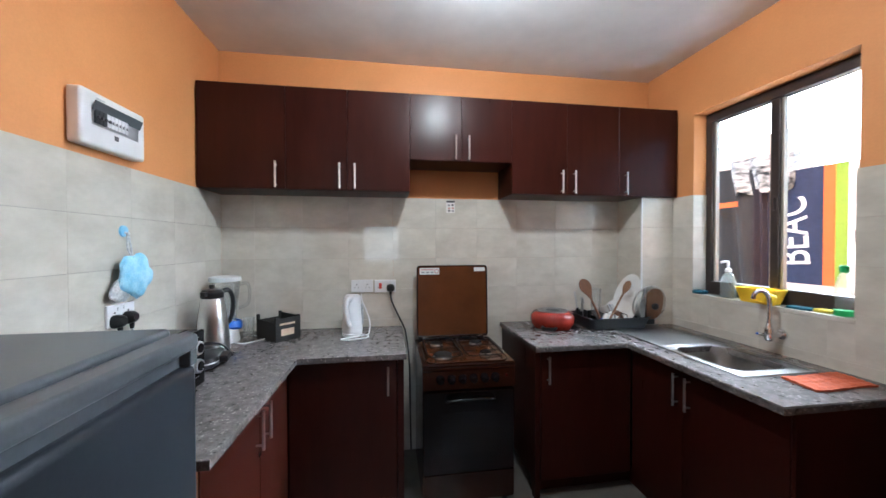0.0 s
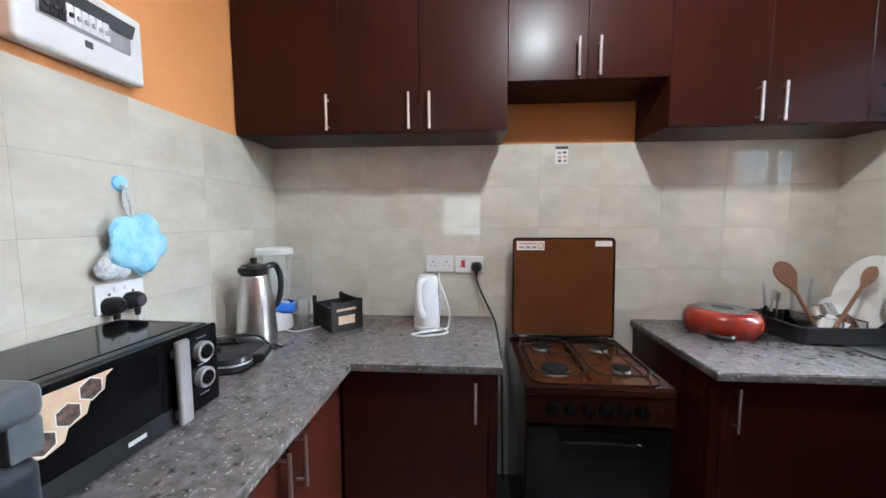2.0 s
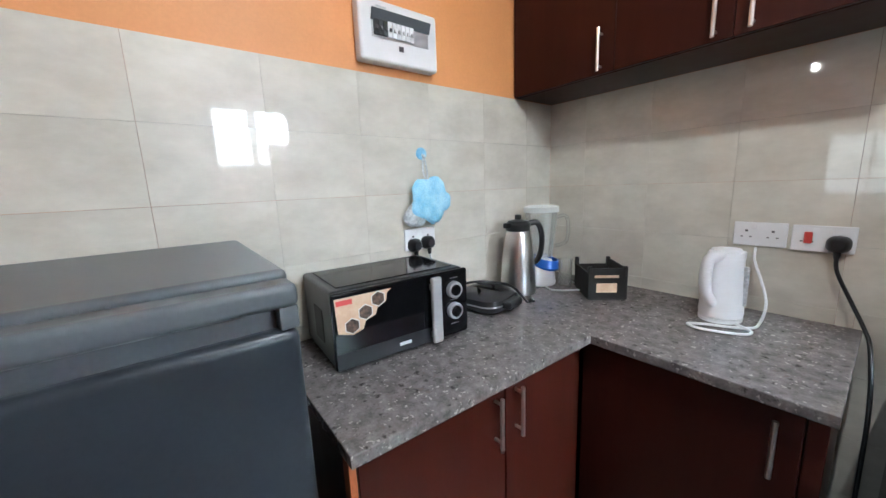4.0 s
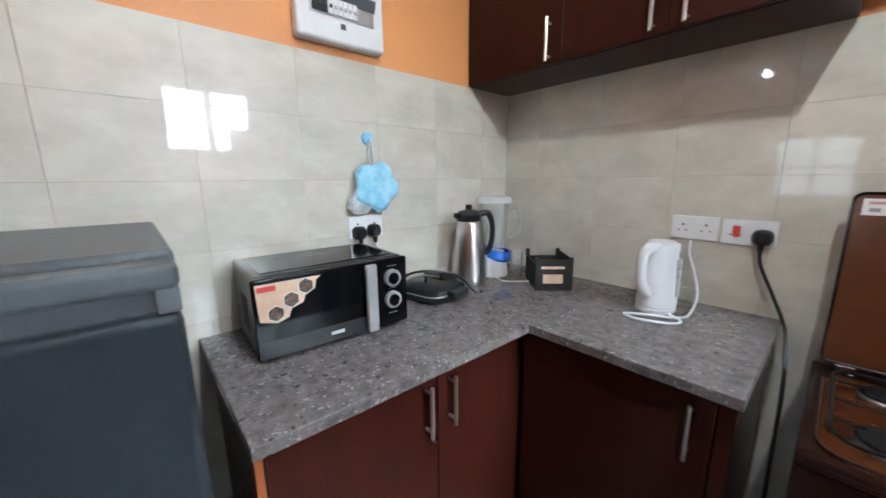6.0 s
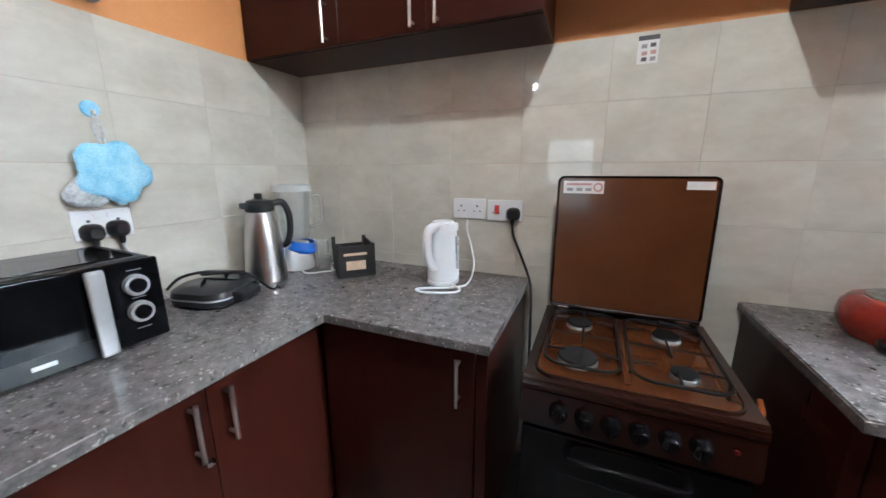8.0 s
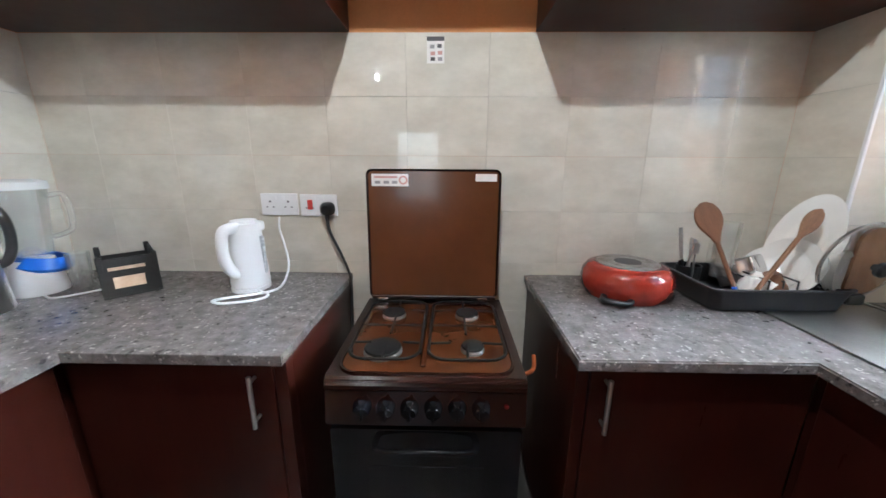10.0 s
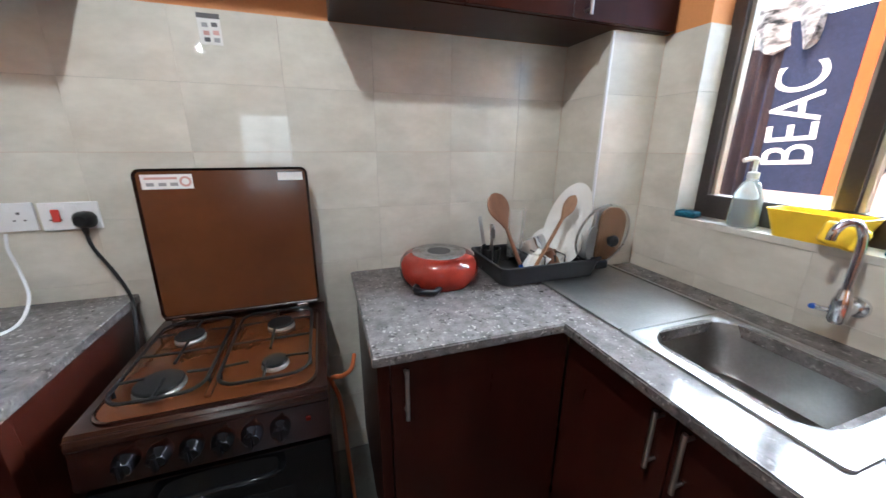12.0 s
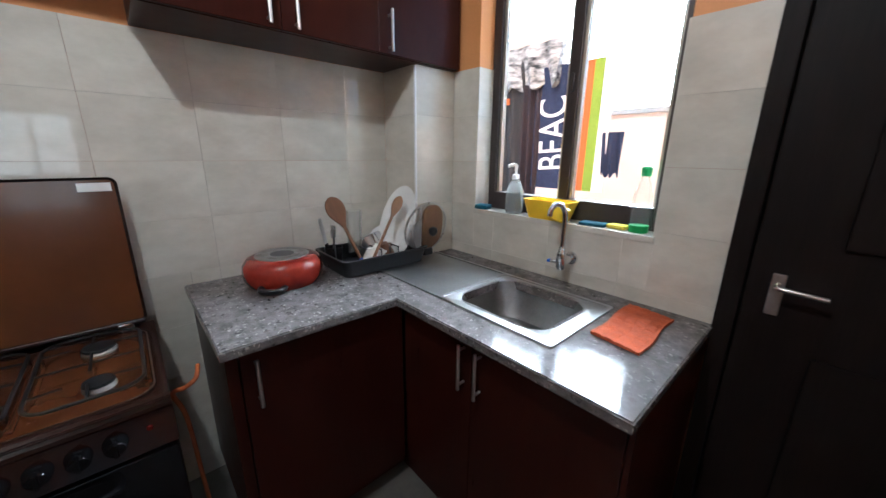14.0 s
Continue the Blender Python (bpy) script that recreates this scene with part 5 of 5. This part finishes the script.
# ---- ceiling lamps ----
def bulb_lamp(x, y, label, k):
    lp_ = thing("ceiling_lamp", pose(x, y, H), label, "lamp", "bare bulb ceiling lamps")
    part("rose", lathe([(0, 0), (0.04, 0), (0.038, -0.014), (0.01, -0.02), (0, -0.02)], 28), PLASTIC, lp_)
    part("flex", tube([(0, 0, -0.018), (0, 0, -0.04)], 0.004, 8, 1), PLASTIC, lp_)
    part("holder", lathe([(0, -0.04), (0.012, -0.04), (0.017, -0.055), (0.017, -0.085), (0, -0.085)], 20), PLASTIC, lp_)
    part("bulb", lathe([(0.013, -0.085), (0.015, -0.095), (0.026, -0.115), (0.029, -0.135), (0.022, -0.155), (0, -0.164)], 24), k, lp_, "lit white bulb")


bulb_lamp(1.5, 1.74, "lit bare bulb on a white ceiling rose", BULBGLOW)
bulb_lamp(0.42, -1.5, "lit bare bulb in the living room", DIMGLOW)

# ---- outside the window ----
ground = single("ground", box(-60, -60, -0.4, 60, 60, -0.13), CONCRETE, "pale concrete yard", "ground", kind="structure")
single("balcony_slab", box(WX + 0.2, -1.5, -0.129, 6.2, 6.5, -0.02), CONCRETE, "concrete drying yard outside the kitchen", "slab", kind="structure")
yw = single("yard_wall", box(6.2, -3.0, -0.129, 6.4, 7.5, 1.85), PEACH, "peach painted yard wall", "wall", kind="structure")
part("coping", box(6.17, -3.0, 1.851, 6.43, 7.5, 1.91, 0.01), CONCRETE, yw)
hw = single("house_wall", box(6.2, 4.1, 1.912, 6.4, 9.5, 2.95), PEACH, "beige wall of the house across the yard", "wall", kind="structure")
backdrop = single("backdrop", box(8.0, 1.2, 1.0, 8.05, 14, 9.0), SKYSHEET, "bright white hazy sky beyond the yard", "sky", kind="structure")
line = thing("clothes_line", pose(4.42, 3.0, 2.12), "clothes line across the drying yard", "clothes line")
part("rope", tube([(4.42, 1.2, 2.13), (4.42, 3.0, 2.10), (4.42, 5.0, 2.13)], 0.004, 8), ROPE, line, world=True)
for py in (1.2, 5.0):
    part("post", lathe([(0, -0.02), (0.025, -0.02), (0.025, 2.2), (0, 2.2)], 14, (4.42, py, 0)), FRAME, line, world=True)


def hanging(name, yA, yB, zA, zB, k, label, cat, wave=0.03, seed=0.0, thick=0.012, taper=0.0):
    """A cloth that hangs in folds from the line."""
    bm = bmesh.new()
    nx, nz = 28, 16
    sheets = []
    for s in (0, 1):
        sheets.append([[bm.verts.new((4.42 + thick * (s - 0.5) + wave * (0.25 + 0.75 * j / nz) * math.sin(i * 0.55 + seed + 0.15 * j),
                                      yA + (yB - yA) * (i / nx) + taper * (j / nz - 0.5) * (i / nx - 0.5), zB + (zA - zB) * j / nz + 0.02 * math.sin(i * 0.8 + seed) * (j / nz))) for i in range(nx + 1)] for j in range(nz + 1)])
    for s in (0, 1):
        for j in range(nz):
            for i in range(nx):
                bm.faces.new((sheets[s][j][i], sheets[s][j][i + 1], sheets[s][j + 1][i + 1], sheets[s][j + 1][i]))
    edge = lambda p, q: bm.faces.new((p[0], p[1], q[1], q[0]))
    for i in range(nx):
        for j in (0, nz):
            edge((sheets[0][j][i], sheets[0][j][i + 1]), (sheets[1][j][i], sheets[1][j][i + 1]))
    for j in range(nz):
        for i in (0, nx):
            edge((sheets[0][j][i], sheets[0][j + 1][i]), (sheets[1][j][i], sheets[1][j + 1][i]))
    bmesh.ops.recalc_face_normals(bm, faces=bm.faces[:])
    return single(name, bm, k, label, cat)


tw = thing("beach_towel", pose(4.42, 2.95, 1.12), "navy beach towel with white letters and stripes", "towel")
part("cloth", box(-0.006, -0.16, 0.0, 0.006, 0.24, 0.94, 0.003), NAVY, tw)
part("stripe", box(-0.006, -0.235, 0.0, 0.006, -0.161, 0.94, 0.003), TOWELORANGE, tw, "orange stripe")
part("stripe", box(-0.006, -0.31, 0.0, 0.006, -0.236, 0.94, 0.003), TOWELGREEN, tw, "green stripe")
part("stripe", box(-0.006, -0.39, 0.0, 0.006, -0.311, 0.94, 0.003), TOWELWHITE, tw, "white stripe")
words("lettering", "BEAC", 0.36, Matrix.Translation((-0.008, 0.045, 0.43)) @ pose(0, 0, 0, -4) @ Matrix(((0, 0, -1, 0), (0, 1, 0, 0), (1, 0, 0, 0), (0, 0, 0, 1))) @ Matrix.Diagonal((0.66, 1.0, 1.0, 1.0)), TOWELWHITE, tw, 0.001, 0.0)
hanging("jacket", 3.30, 3.80, 1.05, 2.18, JACKET, "dark jacket drying on the line", "jacket", 0.05, 0.4, 0.05, 0.1)
hanging("shirt", 3.13, 3.30, 1.05, 1.95, MAROON, "dark maroon shirt drying on the line", "shirt", 0.04, 1.4, 0.03)
hanging("scarf", 2.98, 3.50, 1.92, 2.24, ZEBRA, "black and white patterned cloth on the line", "cloth", 0.05, 2.4, 0.07)
single("jacket_band", box(4.335, 3.40, 1.80, 4.340, 3.66, 1.85), TOWELORANGE, "orange band across the jacket", "band")
hanging("blue_cloth", 2.45, 2.60, 1.25, 1.55, NAVY, "small blue cloth pegged on the line", "cloth", 0.02, 3.0, 0.01)

# ---- wall tiles ----
TW, TH = 0.30, 0.2105
TILES = {}


def tile_mesh(w, h):
    key = (round(w, 4), round(h, 4))
    if key not in TILES:
        g, c_ = 0.0001, 0.00035
        bm = bmesh.new()
        lo = [bm.verts.new((x, y, 0)) for x, y in ((g, g), (w - g, g), (w - g, h - g), (g, h - g))]
        hi = [bm.verts.new((x, y, T)) for x, y in ((g + c_, g + c_), (w - g - c_, g + c_), (w - g - c_, h - g - c_), (g + c_, h - g - c_))]
        bm.faces.new(hi)
        for i in range(4):
            k = (i + 1) % 4
            bm.faces.new((lo[i], lo[k], hi[k], hi[i]))
        bmesh.ops.recalc_face_normals(bm, faces=bm.faces[:])
        TILES[key] = mesh_of("tile", bm, TILE, False)
    return TILES[key]


def minus(r, hole):
    a0, b0, a1, b1 = r
    h0, k0, h1, k1 = hole
    if a1 <= h0 or a0 >= h1 or b1 <= k0 or b0 >= k1:
        return [r]
    out = [(a0, b0, min(a1, h0), b1), (max(a0, h1), b0, a1, b1), (max(a0, h0), b0, min(a1, h1), k0), (max(a0, h0), k1, min(a1, h1), b1)]
    return [q for q in out if q[2] - q[0] > 0.004 and q[3] - q[1] > 0.004]


def tile_wall(wall, origin, u, n, u0, u1, z0, start, holes=()):
    """Tiles on a wall: origin at u = 0, z = 0; u runs along the wall, n points into the room."""
    rot = Matrix((u, (0, 0, 1), n)).transposed().to_4x4()
    base = Matrix.Translation(origin)
    z = TOP
    while z - TH > z0 - TH + 0.01:
        a = start
        while a < u1:
            rects = [(max(a, u0), max(z - TH, z0), min(a + TW, u1), z)]
            for hole in holes:
                rects = [q for r in rects for q in minus(r, hole)]
            for r in rects:
                if r[2] - r[0] > 0.004 and r[3] - r[1] > 0.004:
                    ob = new("tile", tile_mesh(r[2] - r[0], r[3] - r[1]))
                    ob.parent = wall
                    ob.matrix_basis = base @ Matrix.Translation(Vector(u) * r[0] + Vector((0, 0, r[1]))) @ rot
            a += TW
        z -= TH


tile_wall(wall_north, (0, WY + T, 0), (1, 0, 0), (0, -1, 0), 0.0, COLX, 0.0, -0.10, [(-0.1, -0.1, 1.14, 0.86), (1.90, -0.1, 3.1, 0.86)])
tile_wall(wall_west, (-T, WY, 0), (0, -1, 0), (1, 0, 0), 0.0, 2.4, 0.3, -0.10, [(-0.1, -0.1, 1.42, 0.86)])
tile_wall(wall_east, (XW, 0, 0), (0, 1, 0), (-1, 0, 0), DOOR[1], COLY, 0.0, 1.555, [(WIN[0], WIN[2] - 0.02, WIN[1], 3), (1.50, -0.1, 3.0, 0.86)])
tile_wall(column, (COLX + T, WY, 0), (0, -1, 0), (-1, 0, 0), 0.0, WY - COLY - 0.008, 0.86, 0.0)
tile_wall(column, (COLX + 0.008, COLY + T, 0), (1, 0, 0), (0, -1, 0), 0.0, WX - COLX - 0.008, 0.86, 0.0)
# tiled reveals of the window
tile_wall(wall_east, (WX + 0.001, WIN[1] + 0.0005, 0), (1, 0, 0), (0, -1, 0), 0.0, 0.10, WIN[2], 0.0)
tile_wall(wall_east, (WX + 0.101, WIN[0] - 0.0005, 0), (-1, 0, 0), (0, 1, 0), 0.0, 0.10, WIN[2], 0.0)
